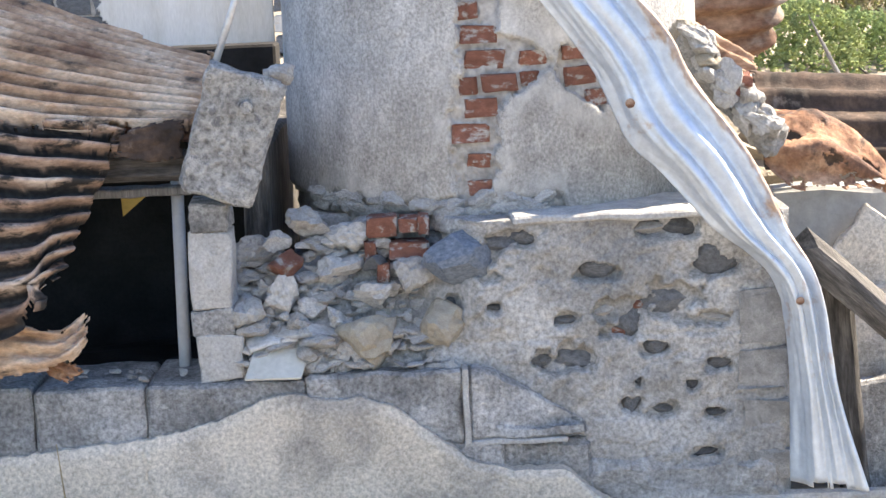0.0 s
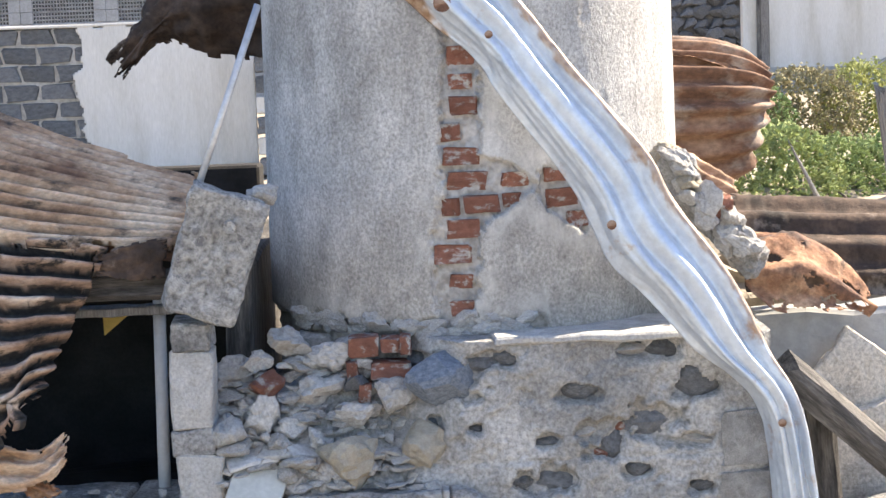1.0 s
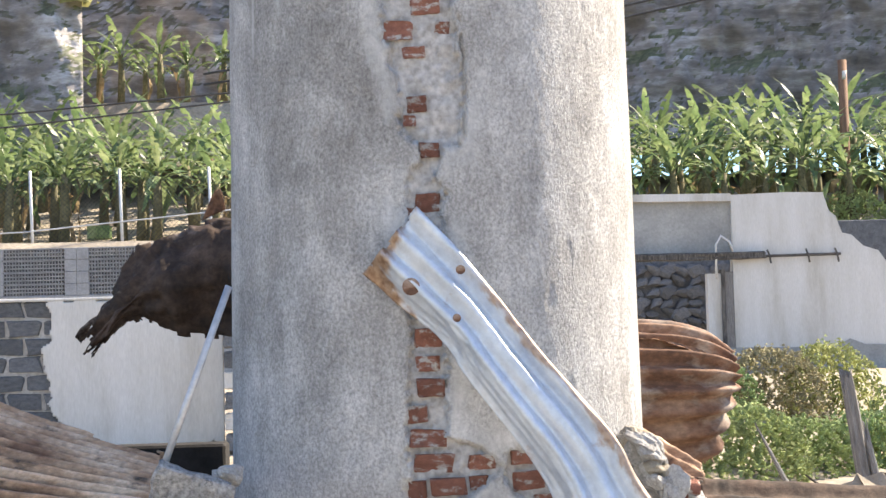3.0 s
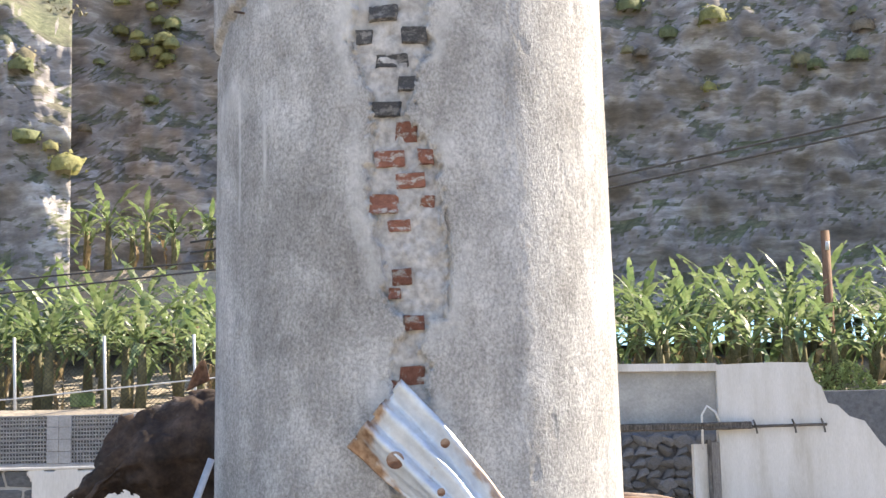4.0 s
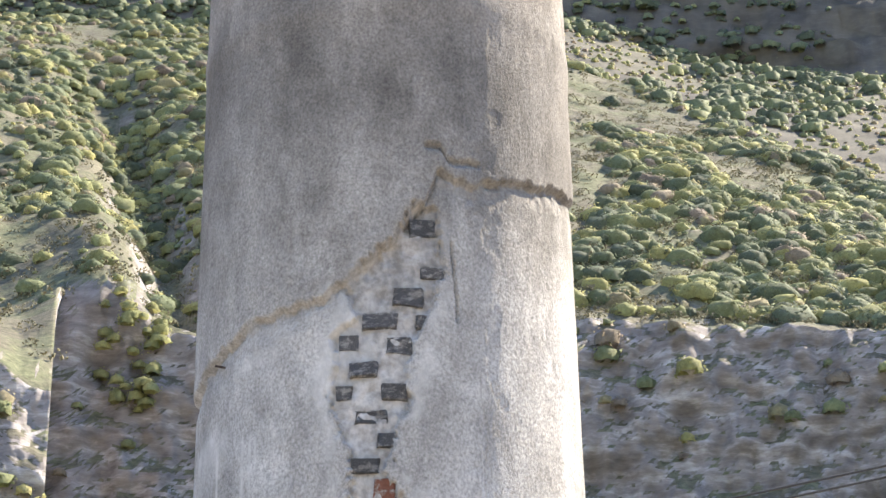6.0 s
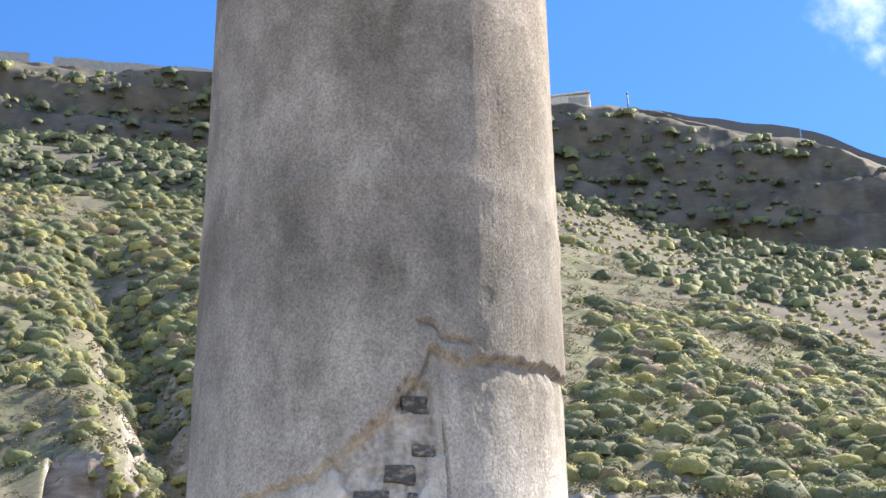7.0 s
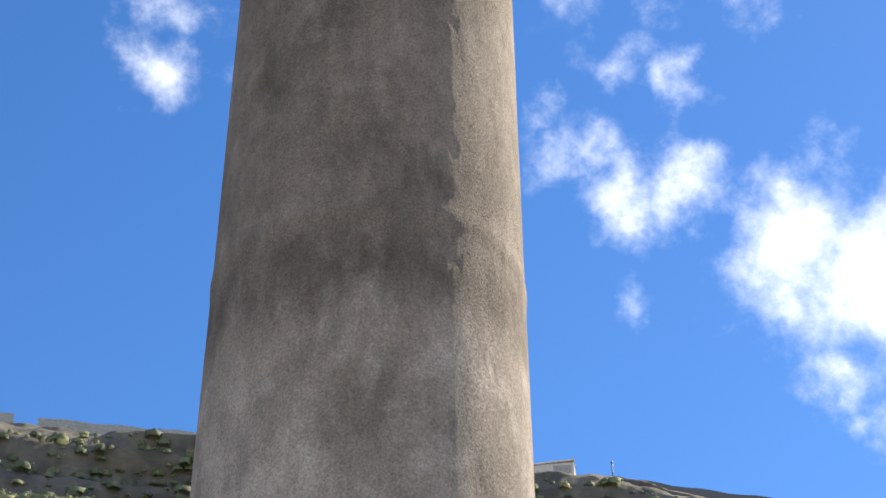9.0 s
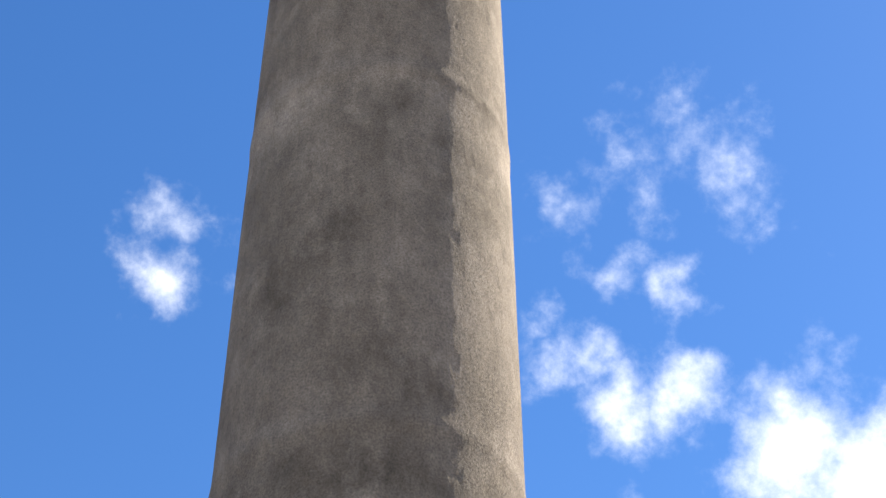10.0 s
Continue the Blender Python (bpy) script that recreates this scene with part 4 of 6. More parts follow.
def hill_point(az, s):
    """A place on the hillside: azimuth in degrees and how far up it lies, 0 to 6."""
    az, s = np.asarray(az, float), np.asarray(s, float)
    bluff = smooth(-az, 9.45, 9.57)
    rc = 80 - 17 * bluff + 3.0 * (fbm(az * 0.5, az * 0, 71) - 0.5)
    top, ledge, ridge, bnd, sky = (np.interp(az, *zip(*e)) for e in (EL_TOP, EL_LEDGE, EL_RIDGE, EL_BAND, EL_SKY))
    rr = np.interp(az, [-45, 2, 9, 14, 20, 45], [205, 205, 175, 150, 128, 110])
    rs = [rc * 0 + 56, rc - 1.0, rc + 2.6, rc + 17 * bluff + 5.0, rr, rr + 22, rr * 0 + 236, rr * 0 + 250, rr * 0 + 292]
    tan = lambda e: np.tan(np.radians(e))
    zs = [rc * 0 + 6.0, rc * tan(6.5), rs[2] * tan(top), rs[3] * tan(ledge), rr * tan(ridge), (rr + 22) * tan(ridge - 1.6), 236 * tan(bnd), 250 * tan(bnd + 0.5), 292 * tan(sky)]
    ks = [0.0, 0.4, 1.0, 1.12, 3.6, 3.9, 4.7, 4.9, 6.0]
    r, z = rs[0] + 0 * s, zs[0] + 0 * s
    for i in range(len(ks) - 1):
        f = np.clip((s - ks[i]) / (ks[i + 1] - ks[i]), 0, 1)
        fz = f
        if i == 7:
            fz = np.where(f < 0.35, f * 0.55, np.where(f < 0.55, 0.19 + (f - 0.35) * 3.0, 0.79 + (f - 0.55) * 0.4667))
        r, z = r + f * (rs[i + 1] - rs[i]), z + fz * (zs[i + 1] - zs[i])
    cliff = smooth(s, 0.3, 0.5) * (1 - smooth(s, 0.95, 1.15))
    r = r + cliff * (1 - 0.35 * bluff) * (3.6 * (fbm(az * 0.5, z * 0.30, 73) - 0.5) + 1.8 * (fbm(az * 1.5, z * 1.1, 74) - 0.5) + 0.25 * (fbm(az * 5, z * 3.5, 75) - 0.5) + 1.2 * (vnoise(z * 0.9 + 0.4 * az * 0.2, az * 0.3, 79) - 0.5))
    far = smooth(s, 4.9, 5.1) * (1 - smooth(s, 5.7, 5.95))
    r = r + far * (7.0 * (vnoise(z * 0.33 + az * 0.05, az * 0.2, 85) - 0.5) + 4.0 * (fbm(az * 0.8, z * 0.5, 86) - 0.5))
    up = smooth(s, 1.0, 1.4)
    z = z + up * (3.4 * (fbm(az * 0.12, r * 0.06, 76) - 0.5) + 1.4 * (fbm(az * 0.4, r * 0.2, 77) - 0.5) + 0.4 * (vnoise(az * 1.5, r * 0.7, 78) - 0.5)) * (1 - 0.75 * smooth(s, 5.6, 6.0))
    gully = np.exp(-((az + 8.4 - 3.4 * (1 - np.clip((s - 1.0) / 1.6, 0, 1))) / 1.3) ** 2) * smooth(s, 1.0, 1.3) * (1 - smooth(s, 2.4, 3.2))
    z = z - 4.0 * gully
    knob = np.exp(-((az + 8.0) / 2.2) ** 2) * smooth(s, 0.9, 1.1) * (1 - smooth(s, 1.25, 1.6))
    z = z + 3.2 * knob
    tuck = 0.7 * (1 - bluff) * np.exp(-((az + 9.5) / 0.7) ** 2) * (az > -9.7) * (1 - smooth(s, 1.0, 1.1))
    a = np.radians(az - tuck)
    return np.stack([r * np.sin(a), r * np.cos(a), z + 1.7], -1)


haz = np.concatenate([np.linspace(-45, -14.5, 40), np.linspace(-14.3, 22.3, 330), np.linspace(22.6, 45, 30)])
hs = np.concatenate([np.linspace(0, 0.4, 6), np.linspace(0.42, 1.05, 90), np.linspace(1.07, 3.6, 120), np.linspace(3.65, 6.0, 90)])
HA, HS = np.meshgrid(haz, hs, indexing="ij")
hill_v = hill_point(HA, HS)
back = hill_v[:, -1:, :] * np.array([1.6, 1.6, 1.0])
hill_v = np.concatenate([hill_v, back], 1)
# dark colours paint the far slope's shade into its base colour
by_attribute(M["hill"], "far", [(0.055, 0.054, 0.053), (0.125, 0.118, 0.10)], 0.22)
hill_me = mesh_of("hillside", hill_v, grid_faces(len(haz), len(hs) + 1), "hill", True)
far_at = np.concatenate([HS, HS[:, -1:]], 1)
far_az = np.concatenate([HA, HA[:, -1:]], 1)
# sunlit strip of the far slope, painted by weakening that dark colour
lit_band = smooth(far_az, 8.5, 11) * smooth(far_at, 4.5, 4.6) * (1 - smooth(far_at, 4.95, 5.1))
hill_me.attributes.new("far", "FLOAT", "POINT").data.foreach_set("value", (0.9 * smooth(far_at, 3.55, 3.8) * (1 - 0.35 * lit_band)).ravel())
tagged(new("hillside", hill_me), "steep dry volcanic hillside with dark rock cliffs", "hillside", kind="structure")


def tuft_templates(count, leaves, seed, flat=0.85, size=0.16, dome=2):
    """Bush shapes of unit radius: a lumpy dome set with many small leaf tufts."""
    out = []
    rng = np.random.RandomState(seed)
    for c in range(count):
        ph = rng.uniform(0, 6.28, 4)

        def lump_at(a, e):
            return 0.84 + 0.10 * math.sin(3 * a + ph[0]) * math.cos(e) + 0.07 * math.sin(7 * a + ph[1]) * math.sin(5 * e + ph[2]) + 0.05 * math.sin(13 * a + 9 * e + ph[3])

        v, f = [], []
        if dome:
            bm = bmesh.new()
            bmesh.ops.create_icosphere(bm, subdivisions=dome, radius=1)
            bmesh.ops.delete(bm, geom=[w for w in bm.verts if w.co.z < -0.8], context="VERTS")
            bm.verts.index_update()
            for w in bm.verts:
                a, e = math.atan2(w.co.y, w.co.x), math.asin(max(-1, min(1, w.co.z)))
                k = (lump_at(a, e) - 0.04) * rng.uniform(0.84, 1.08)
                v.append(np.array([w.co.x * k, w.co.y * k, w.co.z * k * flat]))
            f += [tuple(w.index for w in q.verts) for q in bm.faces]
            bm.free()
        for _ in range(leaves):
            a, e = rng.uniform(0, 2 * math.pi), math.asin(rng.uniform(-0.65, 1.0))
            lump = lump_at(a, e) * rng.uniform(0.93, 1.03)
            d = np.array([math.cos(a) * math.cos(e), math.sin(a) * math.cos(e), math.sin(e) * flat])
            p = d * lump
            t1 = rng.normal(size=3)
            t1 -= d * t1.dot(d) / d.dot(d)
            t1 /= np.linalg.norm(t1)
            t2 = np.cross(d, t1)
            t2 /= np.linalg.norm(t2) + 1e-9
            k, s = len(v), size * rng.uniform(0.7, 1.4)
            v += [p - t1 * s, p + t1 * s * 0.5 + t2 * s * 0.87, p + t1 * s * 0.5 - t2 * s * 0.87, p + d * s * 1.0]
            f += [(k, k + 1, k + 3), (k + 1, k + 2, k + 3), (k + 2, k, k + 3)]
        out.append((np.array(v), np.array(f)))
    return out


def stuff_mesh(name, templates, places, mat, seed, shade=False):
    """One mesh of many bushes: places are (x, y, z, radius, tint)."""
    rng = np.random.RandomState(seed)
    vs, fs, tint, base = [], [], [], 0
    for x, y, z, r, t in places:
        v, f = templates[rng.randint(len(templates))]
        a = rng.uniform(0, 2 * math.pi)
        c, s = math.cos(a), math.sin(a)
        k = np.array([r * rng.uniform(0.85, 1.2), r * rng.uniform(0.85, 1.2), r * rng.uniform(0.75, 1.1)])
        w = v * k
        w = np.stack([w[:, 0] * c - w[:, 1] * s + x, w[:, 0] * s + w[:, 1] * c + y, w[:, 2] + z + 0.08 * r], -1)
        vs.append(w)
        fs.append(f + base)
        tint.append(np.full(len(v), t))
        base += len(v)
    me = mesh_of(name, np.concatenate(vs), np.concatenate(fs), mat, shade)
    at = me.attributes.new("tint", "FLOAT", "POINT")
    at.data.foreach_set("value", np.concatenate(tint))
    return me


def tinted_leaves(name, stops, rough=0.7, through=0.38):
    m = bpy.data.materials.new(name)
    m.use_nodes = True
    n, l = m.node_tree.nodes, m.node_tree.links
    b = n["Principled BSDF"]
    at = n.new("ShaderNodeAttribute")
    at.attribute_name = "tint"
    rp = n.new("ShaderNodeValToRGB")
    for i, (p, c) in enumerate(stops):
        e = rp.color_ramp.elements[i] if i < 2 else rp.color_ramp.elements.new(p)
        e.position, e.color = p, (*c, 1)
    l.new(at.outputs["Fac"], rp.inputs["Fac"])
    geo = n.new("ShaderNodeNewGeometry")
    mp = n.new("ShaderNodeMapRange")
    mp.inputs["To Min"].default_value, mp.inputs["To Max"].default_value = 0.82, 1.2
    l.new(geo.outputs["Random Per Island"], mp.inputs["Value"])
    hs_ = n.new("ShaderNodeHueSaturation")
    co = n.new("ShaderNodeTexCoord")
    ns = n.new("ShaderNodeTexNoise")
    ns.inputs["Scale"].default_value, ns.inputs["Detail"].default_value, ns.inputs["Roughness"].default_value = 5.0, 6, 0.75
    l.new(co.outputs["Object"], ns.inputs["Vector"])
    nm = n.new("ShaderNodeMapRange")
    nm.inputs["From Min"].default_value, nm.inputs["From Max"].default_value = 0.32, 0.68
    nm.inputs["To Min"].default_value, nm.inputs["To Max"].default_value = 0.72, 1.28
    l.new(ns.outputs["Fac"], nm.inputs["Value"])
    mu = n.new("ShaderNodeMath")
    mu.operation = "MULTIPLY"
    l.new(mp.outputs["Result"], mu.inputs[0])
    l.new(nm.outputs["Result"], mu.inputs[1])
    l.new(mu.outputs[0], hs_.inputs["Value"])
    bp = n.new("ShaderNodeBump")
    bp.inputs["Strength"].default_value, bp.inputs["Distance"].default_value = 0.7, 0.15
    l.new(ns.outputs["Fac"], bp.inputs["Height"])
    l.new(bp.outputs["Normal"], b.inputs["Normal"])
    l.new(rp.outputs["Color"], hs_.inputs["Color"])
    l.new(hs_.outputs["Color"], b.inputs["Base Color"])
    b.inputs["Roughness"].default_value = rough
    b.inputs["Specular IOR Level"].default_value = 0.2
    return leafy(m, through)


M["bush"] = tinted_leaves("bush_leaves", [(0.0, (0.125, 0.15, 0.105)), (0.35, (0.205, 0.24, 0.135)), (0.6, (0.31, 0.325, 0.155)), (0.8, (0.42, 0.40, 0.165)), (0.9, (0.32, 0.275, 0.20)), (1.0, (0.28, 0.23, 0.185))])
M["shrub"] = tinted_leaves("shrub_leaves", [(0.0, (0.17, 0.23, 0.12)), (0.5, (0.30, 0.38, 0.17)), (0.75, (0.45, 0.46, 0.19)), (1.0, (0.34, 0.28, 0.21))], 0.7, 0.4)
M["dry_grass"] = tinted_leaves("dry_grass", [(0.0, (0.20, 0.185, 0.12)), (0.5, (0.25, 0.23, 0.145)), (1.0, (0.16, 0.155, 0.10))], 0.8, 0.2)
rng = np.random.RandomState(5)
BUSH = tuft_templates(7, 100, 3, size=0.055)
SMALL_BUSH = tuft_templates(6, 22, 4, size=0.10, dome=1)
FAR_BUSH = tuft_templates(5, 8, 4, size=0.10, dome=1)
GRASS = tuft_templates(5, 22, 9, flat=0.7, size=0.17, dome=0)
near_places, small_places, far_places, grass_places = [], [], [], []
for az, s in zip(rng.uniform(-15, 23, 11500), rng.uniform(1.10, 3.6, 11500)):
    dens = fbm(az * 0.35, s * 2.2, 81)
    if dens + 0.12 * (az < 2) < 0.405 + 0.06 * (s < 1.6) * (az > 2) or (az < -4 and s < 1.45 and rng.rand() < 0.75):
        continue
    p = hill_point(az, s)
    r = (0.20 + 1.0 * rng.rand() ** 2.6) * (1.0 + 0.10 * s)
    shade_of = float(np.clip(rng.beta(1.0, 1.25) + 0.15 * (fbm(az * .6, s * 3, 83) - 0.5), 0, 1))
    (near_places if r > 0.62 else small_places).append((p[0], p[1], p[2] - 0.15 * r, r, shade_of))
for az, s in zip(rng.uniform(-15, 23, 7000), rng.uniform(3.6, 5.5, 7000)):
    if fbm(az * 0.3, s * 1.5, 82) < 0.22 + 0.26 * (az > 6):
        continue
    far_places.append((*hill_point(az, s), 0.7 + 1.5 * rng.rand() ** 2.5, 0.65 * rng.beta(1.4, 2.6)))
for az, s in zip(rng.uniform(6, 23, 2600), rng.uniform(3.55, 5.2, 2600)):
    far_places.append((*hill_point(az, s), 0.3 + 0.5 * rng.rand(), 0.5 + 0.5 * rng.rand()))
for az, s in zip(rng.uniform(-15, 23, 6500), rng.uniform(1.02, 3.7, 6500)):
    grass_places.append((*hill_point(az, s), 0.2 + 0.4 * rng.rand(), rng.rand()))
for az, s in zip(rng.uniform(-15, 23, 160), rng.uniform(0.75, 1.03, 160)):
    p = hill_point(az, s)
    if fbm(az * 0.8, s * 5, 84) > 0.5:
        small_places.append((p[0], p[1] - 0.3, p[2] - 0.2, 0.35 + 0.6 * rng.rand() ** 2, 0.4 + 0.6 * rng.rand()))
# a pale bush hanging on the rock outcrop
for k in range(34):
    p = hill_point(-7.0 + 2.0 * rng.rand() - 1.0, 0.86 + 0.2 * rng.rand())
    small_places.append((p[0], p[1] - 0.5, p[2] - 0.2, 0.35 + 0.35 * rng.rand(), 0.6 + 0.1 * rng.rand()))
tagged(new("bushes", stuff_mesh("bushes", BUSH, near_places, "bush", 1, True)), "rounded grey-green and yellow-green bushes on the slope", "bushes", kind="stuff")
tagged(new("bushes", stuff_mesh("bushes", SMALL_BUSH, small_places, "bush", 6, True)), "small low grey-green scrub on the slope", "bushes", kind="stuff")
tagged(new("bushes", stuff_mesh("bushes", FAR_BUSH, far_places, "bush", 2, True)), "far dark green bushes under the ridge", "bushes", kind="stuff")
tagged(new("grass", stuff_mesh("grass", GRASS, grass_places, "dry_grass", 3)), "dry straw-coloured grass tufts on the hillside", "grass", kind="stuff")

# ---------------------------------------------------------------- ridge: parapet wall, white house, antenna
parapet = thing("ridge_wall", "long grey stone parapet wall along the hill's top", "wall", kind="structure")


def ridge_at(az, lift):
    p = hill_point(az, 6.0)
    return Vector((float(p[0]), float(p[1]), float(p[2]) + lift))


for a0, a1, h, m_ in ((-16, -11.6, 2.2, "grey_wall"), (-10.7, -3.5, 2.6, "grey_wall"), (-3.5, 8, 2.2, "grey_wall"), (8, 11.9, 1.8, "block_dark"), (12.0, 17.6, 2.4, "block_dark"), (17.62, 24, 2.2, "block_dark")):
    n_seg = max(4, int((a1 - a0) / 0.5))
    bm = bmesh.new()
    rows_ = []
    for k in range(n_seg + 1):
        az = a0 + (a1 - a0) * k / n_seg
        p, q = ridge_at(az, -3.0), ridge_at(az, h * 0.62 + 2.6 - 0.10 * max(0, az) + 0.2 * math.sin(az * 3.1))
        out = Vector((math.sin(radians(az)), math.cos(radians(az)), 0)) * 0.8
        rows_.append([bm.verts.new(c) for c in (p - out, q - out, q + out, p + out)])
    for p, q in zip(rows_, rows_[1:]):
        for i in range(3):
            bm.faces.new((p[i], q[i], q[i + 1], p[i + 1]))
    bm.faces.new(rows_[0])
    bm.faces.new(rows_[-1][::-1])
    part("parapet", bm, m_, parapet)
house = thing("house", "far white flat-roofed house on the ridge", "house")
hp = ridge_at(9.1, 3.2)
part("wall", box_bm(-6.5, 4.6, -2, 6, -2, 3.6, 0.05), "white_wall", house, m=Matrix.Translation(hp) @ pose(0, 4, 0.4, 0, 0, -12))
part("roof", box_bm(-6.8, 4.9, -2.4, 6.3, 3.6, 3.95, 0.05), "white_wall", house, m=Matrix.Translation(hp) @ pose(0, 4, 0.4, 0, -3, -12))
# flat grey panel on the solid wall, its colour standing for veranda shade
part("window", box_bm(0.4, 4.0, -2.15, -2.05, 1.2, 3.0, 0.02), "grey_wall", house, "grey panel standing in for a shaded veranda opening", Matrix.Translation(hp) @ pose(0, 4, 0.4, 0, 0, -12))
mast = thing("antenna_mast", "thin dark antenna mast on the ridge", "antenna")
mp_ = ridge_at(11.3, 2.6)
part("pole", tube_bm([mp_ + Vector((0, 0, -1)), mp_ + Vector((0, 0, 4.6))], 0.13, 6), "wire", mast)
part("crossbar", tube_bm([mp_ + Vector((-0.3, 0, 4.3)), mp_ + Vector((0.3, 0, 4.3))], 0.08, 6), "wire", mast)

# ---------------------------------------------------------------- banana plantation
def leaf_mesh(seed, length, mat, droop):
    """A banana leaf: a bowed midrib with two torn half-blades."""
    r = random.Random(seed)
    n = 16
    v, f = [], []
    for i in range(n + 1):
        t = i / n
        x = length * (t - 0.25 * droop * t * t)
        z = length * (0.55 * t - (0.75 + 0.35 * droop) * droop * t * t)
        w = 0.155 * length * (math.sin(math.pi * min(1, 0.06 + t * 0.94)) ** 0.6) * (0.35 + 0.65 * min(1, t * 4)) * 0.54
        for side in (-1, 1):
            tear = 0.60 + 0.40 * r.random()
            v += [(x + 0.05 * length * r.random(), side * w * tear, z + 0.10 * w - 0.35 * w * r.random())]
        v += [(x, 0, z)]
    for i in range(n):
        a, b = 3 * i, 3 * (i + 1)
        if r.random() > 0.10:
            f.append((a, b, b + 2, a + 2))
        if r.random() > 0.10:
            f.append((a + 2, b + 2, b + 1, a + 1))
    return mesh_of("leaf", np.array(v), f, mat)


def banana_plant(seed, height, name_at):
    r = random.Random(seed)
    plant = thing("banana_plant", "tall green banana plant with torn drooping leaves", "banana plant", "banana plants of the plantation", at=name_at)
    part("trunk", tube_bm([(0, 0, 0), (0.03, 0, height * 0.3), (0, 0.04, height * 0.62)], [0.16, 0.13, 0.09], 8), "stem", plant)
    n = 14
    for k in range(n):
        a = 360 * k / n * 1.618 * 2 + r.uniform(-20, 20)
        young = k / n
        dry = k == 0 and seed % 2 == 0
        me = leaf_mesh(seed * 20 + k, r.uniform(1.7, 2.4) * height / 3.8, "leaf_dry" if dry else "leaf", r.uniform(0.75, 1.1) * (1 - 0.6 * young) + (0.5 if dry else 0))
        piece("leaf", me, plant, pose(0, 0, height * (0.50 + 0.14 * young), r.uniform(-14, 14), -42 * young + (25 if dry else 0), a), "dry brown hanging leaf" if dry else "")
    return plant


protos = [banana_plant(s, h, (x, 48.0, float(ground_height(x, 48.0)))) for s, h, x in ((2, 3.1, -9.0), (3, 3.4, 8.5), (4, 2.9, -6.6), (5, 3.2, 12.4))]
rb = random.Random(9)
for row in range(5):
    y = 47.5 + row * 2.3
    x = -14.0
    while x < 22:
        x += rb.uniform(1.0, 1.6)
        if -3.2 < x < 4.4:
            continue
        py = y + rb.uniform(-0.7, 0.7)
        copy_thing(rb.choice(protos), pose(x, py, float(ground_height(x, py)) - 0.1, rb.uniform(-5, 5), rb.uniform(-5, 5), rb.uniform(0, 360)) @ Matrix.Scale(rb.uniform(0.85, 1.15), 4))
for k in range(14):
    x, py = -15.5 + k * 0.95 + rb.uniform(-0.3, 0.3), 64.8 + rb.uniform(0, 1.6)
    copy_thing(rb.choice(protos), pose(x, py, float(ground_height(x, py)) - 0.1, 0, 0, rb.uniform(0, 360)) @ Matrix.Scale(rb.uniform(0.8, 1.05), 4))

# ---------------------------------------------------------------- ruined room behind the low wall
room = thing("ruined_room", "burnt-out dark room with near-black walls", "room", kind="structure")
# back, side, ceiling and rubbish all take the same near-black colour
part("wall_back", box_bm(-4.2, -0.62, 6.75, 6.95, 0, 1.35, 0.01), "soot_and_shade", room)
part("wall_side", box_bm(-4.2, -4.0, 5.2, 6.75, 0, 1.5, 0.01), "soot_and_shade", room)
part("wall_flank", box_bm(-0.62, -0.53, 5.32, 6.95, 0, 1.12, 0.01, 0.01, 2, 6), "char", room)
part("ceiling_board", box_bm(-4.1, -0.70, 5.46, 6.8, 1.16, 1.19, 0.004), "soot_and_shade", room)
part("rubbish", box_bm(-4.0, -0.80, 5.25, 6.7, 0.0, 0.20, 0.02, 0.10, 6, 8), "soot_and_shade", room)

pillar = thing("block_pillar", "stub of a small concrete-block pillar on the low wall", "pillar")
for k, (z0, z1, w, dx, m_) in enumerate([(0.475, 0.605, 0.13, 0.012, "mortar"), (0.607, 0.685, 0.118, -0.005, "block"), (0.687, 0.912, 0.122, 0.0, "mortar"), (0.914, 1.0, 0.115, 0.003, "block")]):
    part("block", box_bm(-0.675 + dx - w / 2, -0.675 + dx + w / 2, 4.90, 5.06, z0 - 0.002, z1 + 0.002, 0.006, 0.010, k + 50, 6), m_, pillar)

slab = thing("concrete_lump", "broken lump of exposed-aggregate concrete leaning on the pillar", "concrete block", m=pose(-0.588, 4.88, 1.195, 4, 18, 6))
part("lump", box_bm(-0.108, 0.108, -0.06, 0.07, -0.185, 0.185, 0.008, 0.013, 7, 16), "concrete", slab)
part("bolt", tube_bm([(0.02, -0.05, 0.10), (0.02, -0.085, 0.10)], 0.018, 10), "concrete", slab)
rod = thing("metal_rod", "thin grey metal pipe leaning beside the chimney", "pipe")
part("pipe", tube_bm([(-0.640, 4.93, 1.36), (-0.55, 4.96, 1.60), (-0.44, 5.00, 1.90)], 0.011, 10), "steel", rod)
pvc = thing("plastic_pipe", "grey plastic drain pipe standing in the dark opening", "pipe")
part("pipe", tube_bm([(-0.805, 5.13, 0.30), (-0.80, 5.13, 0.60), (-0.79, 5.14, 1.08)], 0.019, 12), "pvc", pvc)

# ---------------------------------------------------------------- fallen rusty roof sheets
A_ROWS = [[(-1.95, 5.55, 1.84), (-1.90, 5.15, 1.66), (-1.86, 4.92, 1.42)], [(-1.34, 5.52, 1.60), (-1.28, 5.16, 1.46), (-1.24, 4.92, 1.255)],
          [(-1.02, 5.50, 1.475), (-0.97, 5.17, 1.375), (-0.94, 4.94, 1.215)], [(-0.69, 5.48, 1.375), (-0.665, 5.18, 1.30), (-0.70, 4.97, 1.205)]]


def trough_shade(u, v, waves, level, seed):
    """Dark colour put into the corrugation troughs for their shade and char; crests stay clear."""
    n = fbm(u * waves * 1.4, v * 26, seed)
    return smooth(level + 1.5 * (n - 0.5) - np.sin(2 * math.pi * waves * u), -0.12, 0.12)


